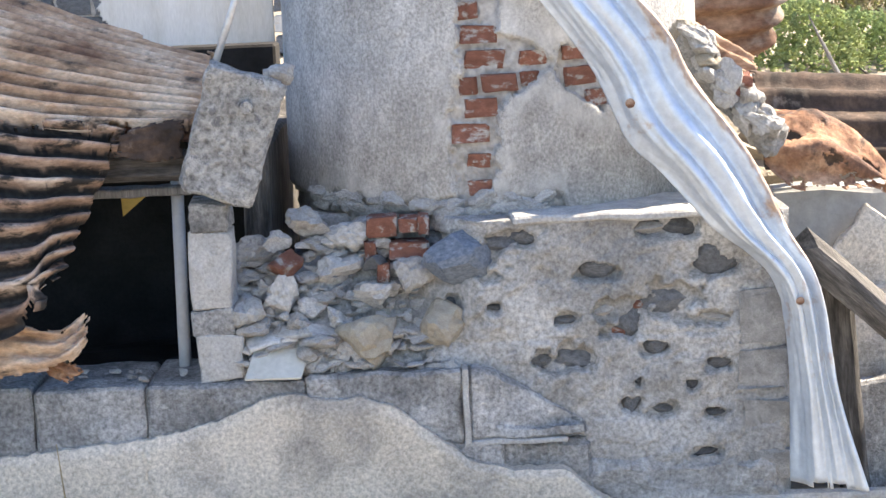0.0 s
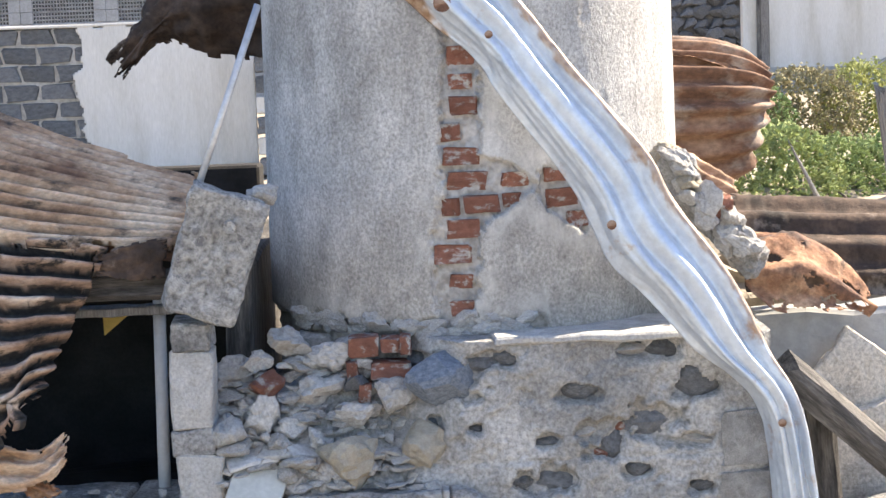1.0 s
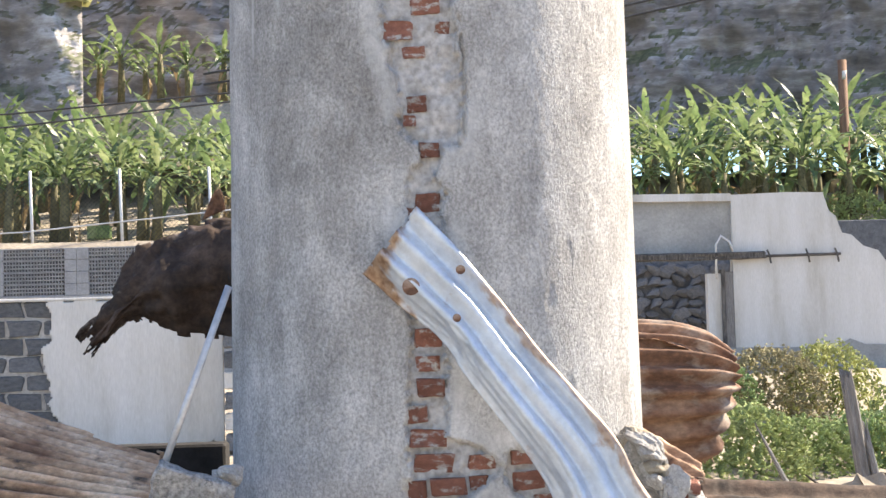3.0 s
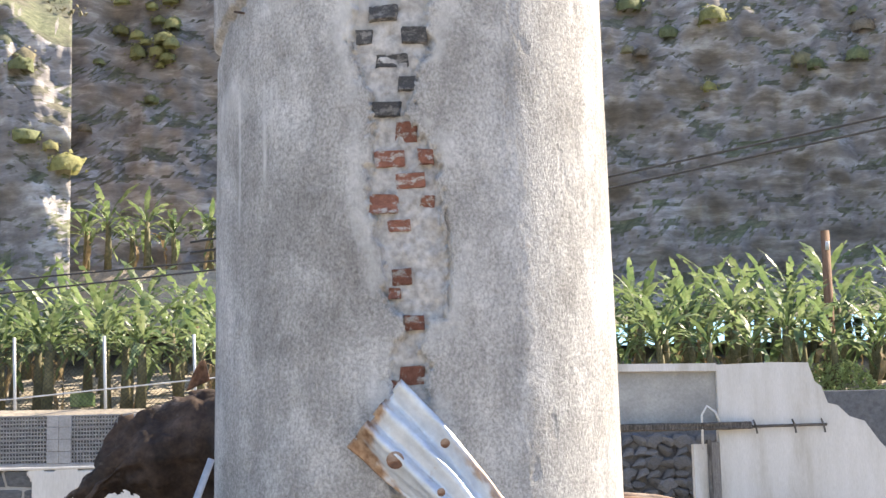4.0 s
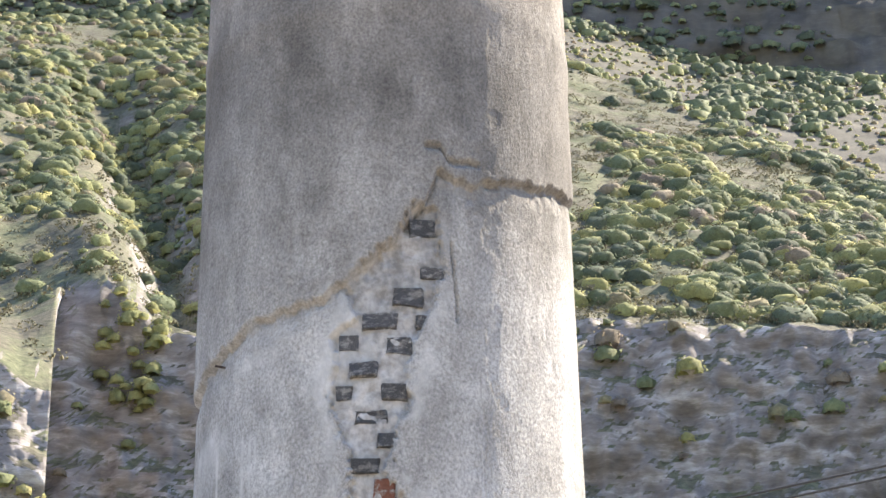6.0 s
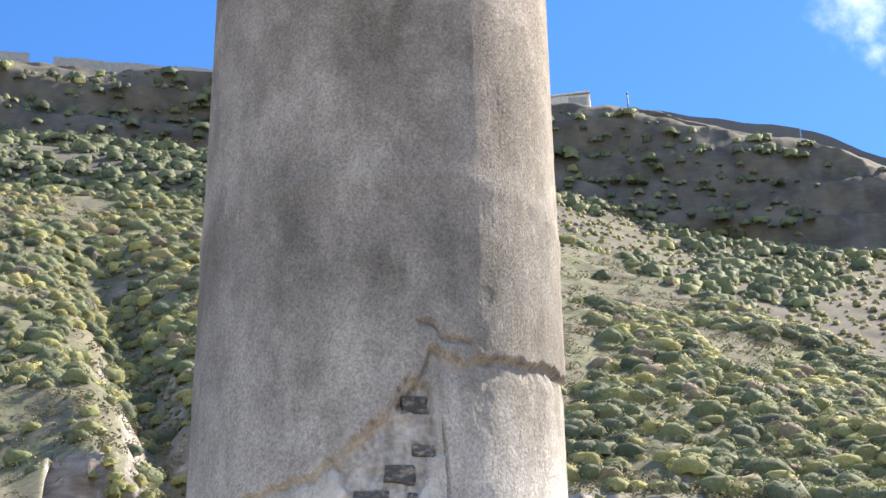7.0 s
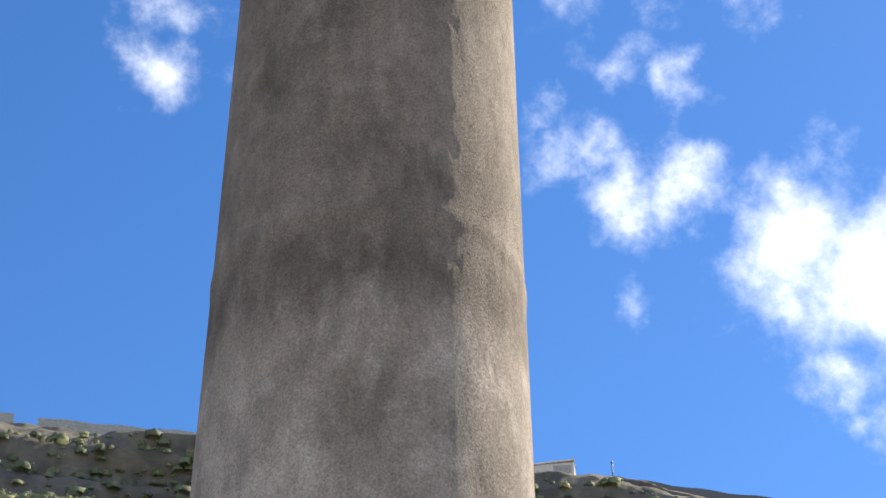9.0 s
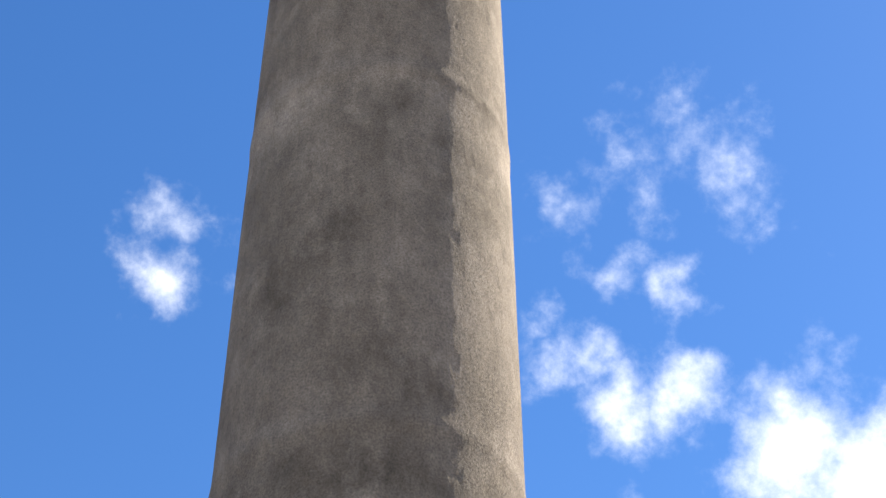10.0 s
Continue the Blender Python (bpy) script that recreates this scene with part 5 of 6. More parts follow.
sheet("roof_sheet", A_ROWS, 13, 0.024, "rust_pale", "fallen corrugated roof sheet, rusty with flaking pale paint", nv=90, ragged=0.05, dents=0.006, seed=3, wear_and_shade=lambda u, v: trough_shade(u, v, 13, -0.80, 37))
B_ROWS = [[(-1.86, 4.945, 1.44), (-1.80, 4.77, 1.10), (-1.74, 4.66, 0.62)], [(-1.25, 4.945, 1.275), (-1.22, 4.79, 1.02), (-1.22, 4.66, 0.68)],
          [(-1.02, 4.95, 1.245), (-1.07, 4.82, 1.02), (-1.13, 4.70, 0.80)], [(-0.90, 4.97, 1.215), (-0.985, 4.85, 1.02), (-1.075, 4.75, 0.83)]]
sheet("roof_sheet", B_ROWS, 9, 0.034, "rust_char", "hanging corrugated roof sheet, rusty and charred at its torn end", nv=90, ragged=0.10, dents=0.012, seed=8, wear_and_shade=lambda u, v: trough_shade(u, v, 9, -0.05, 38))
sheet("roof_sheet", [[(-1.7, 5.25, 1.50), (-1.65, 5.02, 1.30)], [(-1.0, 5.22, 1.345), (-0.97, 5.03, 1.20)], [(-0.70, 5.2, 1.27), (-0.71, 5.04, 1.16)]], 5, 0.009, "rust", "corrugated sheet lying under the others", nv=50, ragged=0.08, dents=0.02, seed=12)
sheet("tin_flap", [[(-0.94, 4.93, 1.20), (-0.93, 4.915, 1.135)], [(-0.82, 4.91, 1.235), (-0.82, 4.90, 1.125)], [(-0.725, 4.93, 1.245), (-0.735, 4.915, 1.13)]], 1, 0.004, "rust_dark", "rust-red flat tin flap", nv=20, ragged=0.12, dents=0.02, seed=4)
sheet("torn_sheet", [[(-1.42, 4.80, 0.72), (-1.36, 4.77, 0.52)], [(-1.24, 4.78, 0.70), (-1.20, 4.74, 0.55)], [(-1.11, 4.80, 0.665), (-1.08, 4.76, 0.575)], [(-1.02, 4.84, 0.72), (-1.02, 4.80, 0.63)]], 3, 0.012, "rust_pale", "small torn rusty sheet end hanging in the opening", nv=40, ragged=0.18, dents=0.05, seed=15)
sheet("curled_tin", [[(-1.32, 4.86, 0.64), (-1.22, 4.83, 0.655)], [(-1.20, 4.84, 0.55), (-1.13, 4.81, 0.60)], [(-1.10, 4.82, 0.50), (-1.04, 4.80, 0.545)]], 1, 0.006, "rust_orange", "curled orange-brown strip of rusty tin", nv=30, ragged=0.1, dents=0.05, seed=17)
timber("burnt_beam", (-1.30, 5.03, 1.10), (-0.66, 5.02, 1.10), 0.085, 0.09, "char", "grey burnt roof beam under the fallen sheets", seed=3)
board = thing("board", "weathered grey board under the beam", "board")
part("plank", box_bm(-1.10, -0.74, 5.07, 5.16, 1.002, 1.028, 0.004, 0.006, 4, 5), "grey_wood", board)
flag = thing("yellow_scrap", "small yellow plastic scrap hanging from the board", "scrap")
fb = bmesh.new()
fv = [fb.verts.new(c) for c in ((-0.955, 5.10, 1.002), (-0.875, 5.10, 1.004), (-0.952, 5.095, 0.942))]
fb.faces.new(fv)
bmesh.ops.solidify(fb, geom=fb.faces[:], thickness=0.004)
part("scrap", fb, "yellow", flag)
sheet("rusty_sheet", [[(-1.14, 6.5, 1.78), (-1.12, 6.5, 1.72), (-1.10, 6.5, 1.69)], [(-1.00, 6.48, 1.96), (-0.96, 6.40, 1.88), (-0.95, 6.46, 1.82)], [(-0.86, 6.5, 2.16), (-0.82, 6.36, 1.98), (-0.80, 6.45, 1.78)], [(-0.62, 6.5, 2.22), (-0.60, 6.34, 2.0), (-0.60, 6.44, 1.75)], [(-0.36, 6.3, 2.25), (-0.38, 6.2, 2.0), (-0.40, 6.3, 1.76)]],
      0.7, 0.01, "rust_dark", "torn dark rusty sheet-metal panel jammed behind the chimney", nv=50, nu=30, ragged=0.10, dents=0.10, seed=6)
sheet("tin_tip", [[(-0.66, 6.42, 2.20), (-0.57, 6.42, 2.24)], [(-0.63, 6.42, 2.27), (-0.58, 6.42, 2.29)], [(-0.61, 6.42, 2.31), (-0.59, 6.42, 2.32)]], 1, 0.003, "rust_orange", "small bright rusty tin tip", nv=12, dents=0.01)

# ---------------------------------------------------------------- rubble on the ledge and the broken corner
RUB = [rock_mesh("stone", 110 + k, "rubble", 3, 0.85) for k in range(6)]
SAND = [rock_mesh("stone", 130 + k, "sandstone", 3, 0.6) for k in range(2)]
BRK = [rock_mesh("stone", 140 + k, "brick", 3, 0.2) for k in range(2)]
BAS = [rock_mesh("stone", 150 + k, "basalt", 3, 0.2) for k in range(2)]


def stone(me, x, y, z, sx, sy, sz, label, turn=0, tip=0):
    ob = new("stone", me)
    ob.matrix_basis = pose(x, y, z, tip, tip * 0.5, turn) @ Matrix.Diagonal((sx, sy, sz, 1))
    return tagged(ob, label, "stone", "rubble beside the chimney")


GREY_LB, WHITE_LB = "grey lump of broken mortar in the rubble", "pale broken piece of old render in the rubble"
for k, (x, y, z, sx, sz, kind_of) in enumerate([(-0.56, 5.10, 0.83, 0.12, 0.09, "g"), (-0.475, 5.03, 0.785, 0.125, 0.085, "b"), (-0.585, 4.97, 0.665, 0.11, 0.09, "w"), (-0.475, 5.0, 0.70, 0.105, 0.11, "w"),
                                                (-0.20, 4.98, 0.695, 0.10, 0.06, "w"), (-0.105, 5.0, 0.745, 0.105, 0.095, "g"), (-0.235, 4.96, 0.575, 0.22, 0.15, "s"), (-0.01, 4.955, 0.585, 0.17, 0.13, "s"),
                                                (-0.55, 4.95, 0.615, 0.10, 0.05, "g"), (-0.44, 4.96, 0.625, 0.09, 0.05, "w"), (-0.325, 4.97, 0.625, 0.075, 0.065, "w"), (-0.40, 4.94, 0.57, 0.11, 0.04, "g"),
                                                (-0.50, 5.06, 0.86, 0.07, 0.06, "w"), (-0.33, 5.06, 0.76, 0.16, 0.12, "g"), (-0.27, 5.09, 0.85, 0.14, 0.09, "g"), (-0.42, 5.12, 0.90, 0.13, 0.08, "g"), (-0.20, 5.03, 0.78, 0.07, 0.06, "k")]):
    me = {"g": RUB, "w": RUB, "b": BRK, "s": SAND, "k": BAS}[kind_of]
    lb = {"g": GREY_LB, "w": WHITE_LB, "b": "round-worn broken red brick in the rubble", "s": "large yellowish stone in the rubble", "k": "dark basalt stone in the rubble"}[kind_of]
    stone(me[k % len(me)], x, y, z, sx * 1.0, sx * 0.85, sz * 1.05, lb, (k * 47) % 360, (k * 13) % 30 - 15)
rr_ = random.Random(21)
for k in range(230):
    x = rr_.uniform(-0.66, 0.02)
    h = rr_.random() ** 0.8
    y = 4.905 + h * 0.20
    z = 0.482 + h * 0.40 * min(1, 1.2 - abs(x + 0.3)) * smooth(0.06 - x, 0, 0.25) * 0.9
    s = 0.02 + 0.055 * rr_.random() ** 2
    stone(rr_.choice(RUB), x, y, float(z), s * 1.3, s, s * rr_.uniform(0.4, 0.9), WHITE_LB if s > 0.04 else "small crumb of broken render", rr_.uniform(0, 360), rr_.uniform(-25, 25))
for k in range(46):
    x = rr_.uniform(-1.5, 0.05)
    s = 0.008 + 0.02 * rr_.random() ** 2
    stone(rr_.choice(RUB), x, rr_.uniform(4.90, 5.17), 0.482 + s * 0.2, s * 1.3, s, s * 0.7, "small crumb of broken render", rr_.uniform(0, 360))
for k, (x, z, w, d, a) in enumerate([(-0.52, 0.585, 0.15, 0.09, 20), (-0.44, 0.60, 0.11, 0.06, -15), (-0.36, 0.60, 0.10, 0.06, 30), (-0.60, 0.575, 0.10, 0.08, -30)]):
    frag = thing("slab_fragment", "thin flat fragment of grey render", "fragment", "rubble beside the chimney", m=pose(x, 4.95, z, 18 + k * 4, -8 + 5 * k, a))
    part("fragment", box_bm(-w / 2, w / 2, -d / 2, d / 2, -0.008, 0.008, 0.004, 0.008, k + 70, 4), "rubble", frag)
tile = thing("floor_tile", "loose cream ceramic tile lying on the ledge", "tile", m=pose(-0.490, 4.915, 0.535, 38, 3, 8))
tb = box_bm(-0.082, 0.082, -0.085, 0.085, -0.005, 0.005, 0.002)
for v in tb.verts:
    v.co.x += v.co.y * 0.30
part("tile_body", tb, "tile", tile)

for k in range(60):
    a = rr_.uniform(-62, 14)
    s = 0.02 + 0.04 * rr_.random() ** 2
    stone(rr_.choice(RUB), CX + 0.675 * math.sin(radians(a)), CY - 0.675 * math.cos(radians(a)), 0.905 + 0.055 * rr_.random(), s * 1.6, s, s, "crumbling mortar piece at the chimney's foot", a + rr_.uniform(-20, 20), rr_.uniform(-15, 15))

# ---------------------------------------------------------------- leaning galvanised sheet
G_R = [(0.11, 2.12, 5.04), (0.235, 1.985, 5.03), (0.34, 1.85, 5.01), (0.45, 1.70, 4.985), (0.65, 1.45, 4.94), (0.73, 1.30, 4.91), (0.89, 1.07, 4.87), (0.99, 0.86, 4.845), (1.07, 0.69, 4.80), (1.12, 0.38, 4.77), (1.20, 0.10, 4.75)]
G_L = [(-0.05, 1.93, 5.035), (0.06, 1.825, 5.02), (0.18, 1.72, 4.985), (0.25, 1.61, 4.96), (0.45, 1.33, 4.925), (0.54, 1.13, 4.895), (0.64, 1.03, 4.865), (0.77, 0.88, 4.835), (0.94, 0.72, 4.83), (0.99, 0.49, 4.85), (1.00, 0.10, 4.85)]


def sheet_rust(u, v):
    """Rust at the torn upper end and along the upper long edge."""
    n = 0.6 * (fbm(u * 9, v * 30, 35) - 0.5) + 0.35 * (fbm(u * 30, v * 90, 36) - 0.5)
    end = smooth(0.012 + 0.03 * u + 0.07 * n - v, 0, 0.022)
    corner = smooth(0.16 + 0.16 * n - v - 0.55 * (1 - u), 0, 0.05)
    rim = smooth(0.11 + 0.24 * n - u, 0, 0.05) * smooth(v, 0.12, 0.2) * (1 - smooth(v, 0.72, 0.85))
    return np.maximum.reduce([end, corner, 0.85 * rim])


galv = thing("galvanised_sheet", "long bent galvanised corrugated sheet leaning against the chimney", "metal sheet")
sheet("sheet", [[(a[0], a[2] + 0.012, a[1]), ((2 * a[0] + b[0]) / 3, (2 * a[2] + b[2]) / 3 - 0.006, (2 * a[1] + b[1]) / 3), ((a[0] + 2 * b[0]) / 3, (a[2] + 2 * b[2]) / 3 - 0.018, (a[1] + 2 * b[1]) / 3), (b[0], b[2] + 0.035, b[1])] for a, b in zip(G_R, G_L)],
      3.0, 0.017, "galv", "", nu=60, nv=200, dents=0.022, seed=33, phase=0.1, ragged=0.006, flatten=lambda u, v: (1.0 - 0.35 * smooth(v, 0.62, 0.78)) * (1 - 0.75 * smooth(u, 0.62, 0.74)), parent=galv, wear_and_shade=sheet_rust)
for x, y, z, r in ((0.09, 5.005, 1.885, 0.026), (0.235, 4.985, 1.93, 0.014), (0.22, 4.975, 1.79, 0.012), (0.55, 4.895, 1.235, 0.014), (1.01, 4.80, 0.66, 0.012)):
    wb = bmesh.new()
    bmesh.ops.create_cone(wb, cap_ends=True, segments=16, radius1=r, radius2=r * 0.5, depth=0.008)
    part("washer", wb, "rust", galv, "rusty roofing washer", look((x, y - 0.003, z), (x, y + 1, z)) @ pose(0, 0, 0, 180))

# ---------------------------------------------------------------- debris on the other side
MAS = [brick_mesh("chunk", 200 + k, "rubble") for k in range(3)]
broken = thing("broken_masonry", "ragged lump of broken brick and mortar behind the sheet", "masonry")
rr2 = random.Random(5)
for k in range(40):
    t = (k % 20) / 19
    x, z = 0.755 + 0.27 * t + rr2.uniform(-0.03, 0.03), 1.40 - 0.33 * t + rr2.uniform(-0.03, 0.03)
    me = BRK[k % 2] if k in (11, 15, 30) else SAND[k % 2] if k % 5 == 0 else RUB[k % 6]
    size = rr2.uniform(0.05, 0.105)
    piece("stone", me, broken, pose(x, 5.22 + rr2.uniform(-0.04, 0.06), z, rr2.uniform(-40, 40), rr2.uniform(-40, 40) + 48, rr2.uniform(-90, 90)) @ Matrix.Diagonal((size, size * 0.8, size * rr2.uniform(0.5, 0.9), 1)))
part("backing", box_bm(-0.05, 0.05, -0.05, 0.25, -0.25, 0.22, 0.02, 0.03, 3, 14), "rubble_wall", broken, m=pose(0.89, 5.27, 1.235, 0, -40, 0))
sheet("rusty_sheet", [[(0.80, 7.35, 1.80), (0.80, 7.05, 1.755), (0.80, 6.92, 1.50), (0.80, 7.02, 1.14)], [(1.15, 7.35, 1.78), (1.15, 7.05, 1.745), (1.15, 6.92, 1.49), (1.14, 7.02, 1.14)],
                       [(1.33, 7.32, 1.74), (1.35, 7.06, 1.70), (1.37, 6.94, 1.49), (1.33, 7.02, 1.18)], [(1.40, 7.25, 1.70), (1.47, 7.1, 1.62), (1.45, 7.0, 1.50), (1.36, 7.05, 1.22)]], 11, 0.019, "rust", "crumpled stack of rusty corrugated sheets", nv=50, ragged=0.05, dents=0.008, seed=21)
sheet("rusty_sheet", [[(0.85, 7.30, 1.765), (0.85, 7.02, 1.74)], [(1.18, 7.2, 1.785), (1.16, 6.98, 1.70)], [(1.40, 7.12, 1.70), (1.38, 6.97, 1.60)]], 3, 0.006, "rust_orange", "rusty sheet folded over the stack", nv=30, ragged=0.04, dents=0.03, seed=22)
bundle_leg = thing("earth_mound", "mound of earth and rubble under the rusty sheets", "rubble")
part("mound", box_bm(0.85, 2.9, 6.4, 8.2, -0.05, 0.95, 0.15, 0.20, 4, 10), "earth", bundle_leg)
sheet("rusty_sheet", [[(1.11, 6.15, 1.215), (1.10, 5.98, 1.14), (1.09, 5.86, 1.02), (1.10, 5.82, 0.90)], [(1.45, 6.15, 1.185), (1.45, 5.98, 1.12), (1.45, 5.86, 1.00), (1.45, 5.82, 0.88)], [(2.4, 6.15, 1.12), (2.4, 5.98, 1.05), (2.4, 5.86, 0.92), (2.4, 5.82, 0.80)]], 4, 0.016, "rust_dark", "dark rusty corrugated sheet lying over the debris", nv=60, ragged=0.03, dents=0.02, seed=24)
sheet("rusty_sheet", [[(0.93, 6.45, 1.40), (0.90, 6.3, 1.30)], [(1.05, 6.4, 1.33), (1.02, 6.25, 1.22)], [(1.18, 6.35, 1.24), (1.16, 6.2, 1.16)]], 3, 0.008, "rust_pale", "sunlit end of a pale rusty corrugated sheet", nv=30, ragged=0.04, dents=0.02, seed=25)
sheet("tin_strip", [[(1.03, 5.62, 1.13), (1.02, 5.55, 1.09)], [(1.18, 5.60, 1.115), (1.17, 5.53, 1.075)], [(1.29, 5.58, 1.075), (1.27, 5.52, 1.055)]], 0.8, 0.008, "rust_orange", "bent yellowish-brown tin strip", nv=24, dents=0.02, seed=26)
sheet("crumpled_tin", [[(0.99, 5.42, 1.10), (0.99, 5.28, 1.06), (1.01, 5.24, 0.97)], [(1.09, 5.45, 1.125), (1.09, 5.27, 1.05), (1.09, 5.23, 0.915)], [(1.20, 5.45, 1.135), (1.20, 5.26, 1.05), (1.19, 5.22, 0.905)], [(1.32, 5.42, 1.06), (1.31, 5.28, 0.98), (1.29, 5.24, 0.905)], [(1.42, 5.40, 0.93), (1.41, 5.30, 0.90), (1.39, 5.26, 0.885)]],
      2.2, 0.016, "rust_orange", "crumpled orange rusty tin with burnt holes", nv=80, nu=70, ragged=0.10, dents=0.016, seed=27, holes=0.38)
wall_frag = thing("wall_fragment", "grey broken wall fragment half buried in debris", "wall")
part("body", box_bm(1.03, 2.8, 5.36, 5.55, 0.0, 0.90, 0.02, 0.03, 5, 10), "grey_wall", wall_frag)
pale = thing("plaster_slab", "broken pale cream plaster slab leaning on the debris", "plaster slab", m=pose(1.335, 5.28, 0.66, -8, 38, 0))
part("slab", box_bm(-0.13, 0.20, -0.02, 0.02, -0.16, 0.15, 0.006, 0.012, 8, 8), "plaster_beige", pale)
pale2 = thing("plaster_slab", "pale plaster slab standing in the debris", "plaster slab", m=pose(1.36, 5.24, 0.46, -4, -12, 0))
part("slab", box_bm(-0.13, 0.22, -0.02, 0.02, -0.20, 0.14, 0.006, 0.012, 9, 8), "plaster_beige", pale2)
kerb = thing("concrete_slab", "grey concrete slab standing upright in the debris", "concrete slab", m=pose(1.44, 5.08, 0.14, 0, -6, 0))
part("slab", box_bm(-0.20, 0.30, -0.03, 0.05, -0.20, 0.22, 0.008, 0.008, 10, 8), "block", kerb)
timber("burnt_beam", (1.055, 4.93, 0.785), (1.62, 4.90, 0.27), 0.115, 0.10, "char", "charred splintered roof beam lying across the debris", seed=5)
timber("burnt_post", (1.225, 5.02, -0.02), (1.165, 5.02, 0.68), 0.085, 0.08, "char", "charred wooden post standing beside the bent sheet", seed=6)
timber("grey_timber", (2.40, 9.0, 0.35), (1.965, 9.0, 1.23), 0.11, 0.06, "grey_wood", "pointed weathered grey timber sticking up", seed=8, taper=0.15)
timber("grey_timber", (2.62, 9.0, 0.2), (2.455, 9.0, 1.44), 0.12, 0.08, "grey_wood", "split weathered grey timber post", seed=9, taper=0.75, split=0.05)
timber("grey_timber", (2.72, 8.95, 0.2), (2.53, 8.97, 1.18), 0.07, 0.06, "grey_wood", "split weathered grey timber post", seed=11, taper=0.6, split=0.05)
timber("grey_timber", (2.55, 8.8, 0.70), (2.18, 8.8, 0.98), 0.10, 0.03, "char", "dark burnt board end", seed=12, taper=0.3)
clod = new("stone", RUB[2])
clod.matrix_basis = pose(-0.455, 5.20, 1.335, 0, 20, 30) @ Matrix.Diagonal((0.085, 0.08, 0.075, 1))
tagged(clod, "lump of mortar stuck to the chimney's side", "stone")

# ---------------------------------------------------------------- white wall, gap blocks
wall_w = thing("wall_west", "whitewashed wall with render fallen off its dark blocks", "wall", kind="structure")
part("core", box_bm(-11.0, -1.86, 20.06, 20.24, 0.0, 2.33, 0.01), "mortar", wall_w)
ux, ut = np.linspace(-4.4, -1.83, 130), np.linspace(-0.1, 2.365, 110)
UX, UT = np.meshgrid(ux, ut, indexing="ij")
lim = -3.88 + 0.30 * (fbm(UT * 2.2, UT * 0, 91) - 0.5) + 0.10 * (fbm(UT * 9, UT * 0 + 2, 92) - 0.5) + 0.18 * smooth(1.3 - UT, 0, 0.6) + 0.14 * smooth(UT, 1.7, 2.0) * (1 - smooth(UT, 2.1, 2.3))
keep = (UX > lim)[:-1, :-1] & ~((UT > 2.30)[:-1, :-1] & (fbm(UX * 5, UT * 0, 93) < 0.42)[:-1, :-1])
spots = ((UX + 3.05) / 0.09) ** 2 + ((UT - 2.17) / 0.05) ** 2
keep &= (spots > 1)[:-1, :-1]
spots = ((UX + 1.97) / 0.05) ** 2 + ((UT - 0.62) / 0.05) ** 2
keep &= (spots > 1)[:-1, :-1]
UY = 20.0 + 0.02 * (fbm(UX * 2, UT * 2, 94) - 0.5)
me = mesh_of("render_coat", np.stack([UX, UY, UT], -1), grid_faces(130, 110, keep), "white_wall", True)
coat = piece("render_coat", me, wall_w, label="stained whitewashed render coat")
so = coat.modifiers.new("thickness", "SOLIDIFY")
so.thickness, so.offset = 0.05, -1
BLK = [brick_mesh("block", 230 + k, "block_dark") for k in range(3)]
for row in range(11):
    for col in range(9):
        x = -5.15 + col * 0.41 + (0.205 if row % 2 else 0)
        if x < -3.7:
            piece("block", BLK[(row + col) % 3], wall_w, pose(x, 20.12, 0.12 + row * 0.212) @ Matrix.Diagonal((0.385, 0.18, 0.185, 1)))
part("coping", box_bm(-11, -1.84, 19.99, 20.26, 2.34, 2.37, 0.008, 0.012, 3, 12), "white_wall", wall_w)
stack = thing("block_stack", "stack of old blocks and pale boards beside the wall", "block stack")
for k in range(8):
    part("block", box_bm(-1.80, -1.45, 19.7, 20.1, 0.10 + k * 0.235, 0.29 + k * 0.235, 0.01, 0.02, k, 3), ("white_wall" if k in (1, 3, 5) else "block_dark"), stack)

# ---------------------------------------------------------------- breeze-block wall, fence
breeze = thing("wall_breeze", "grey terrace wall of pierced breeze blocks", "wall", kind="structure")
part("base", box_bm(-30, -1.5, 40.0, 40.35, -0.2, 3.08, 0.01), "breeze", breeze)
# black sheet added behind the pierced blocks as the shade in their holes
part("backing", box_bm(-30, -1.5, 40.30, 40.36, 3.08, 4.2, 0.01), "soot_and_shade", breeze)
for k in range(40):
    x0 = -12.6 + k * 0.28
    solid = k % 7 == 5 or k % 7 == 6
    for r_ in range(4):
        z0 = 3.085 + r_ * 0.277
        if solid:
            part("block", box_bm(x0, x0 + 0.275, 40.0, 40.29, z0, z0 + 0.272, 0.008), "breeze", breeze)
        else:
            bm = bmesh.new()
            for q in range(4):
                for (a, b, c, d) in ((x0 + q * 0.07 - 0.012, x0 + q * 0.07 + 0.012, z0, z0 + 0.26), (x0, x0 + 0.275, z0 + q * 0.086 - 0.014, z0 + q * 0.086 + 0.014)):
                    bmesh.ops.create_cube(bm, size=1, matrix=Matrix.Translation(((a + b) / 2, 40.12, (c + d) / 2)) @ Matrix.Diagonal((b - a, 0.2, d - c, 1)))
            part("block", bm, "breeze", breeze)
fence = thing("fence", "wire-mesh fence on thin steel posts before the bananas", "fence")
for k in range(10):
    x = -15.6 + k * 2.27
    if x < -2.5:
        part("post", tube_bm([(x, 44, 4.0), (x - 0.06, 44, 6.42)], 0.04, 8), "post", fence)
wb = bmesh.new()
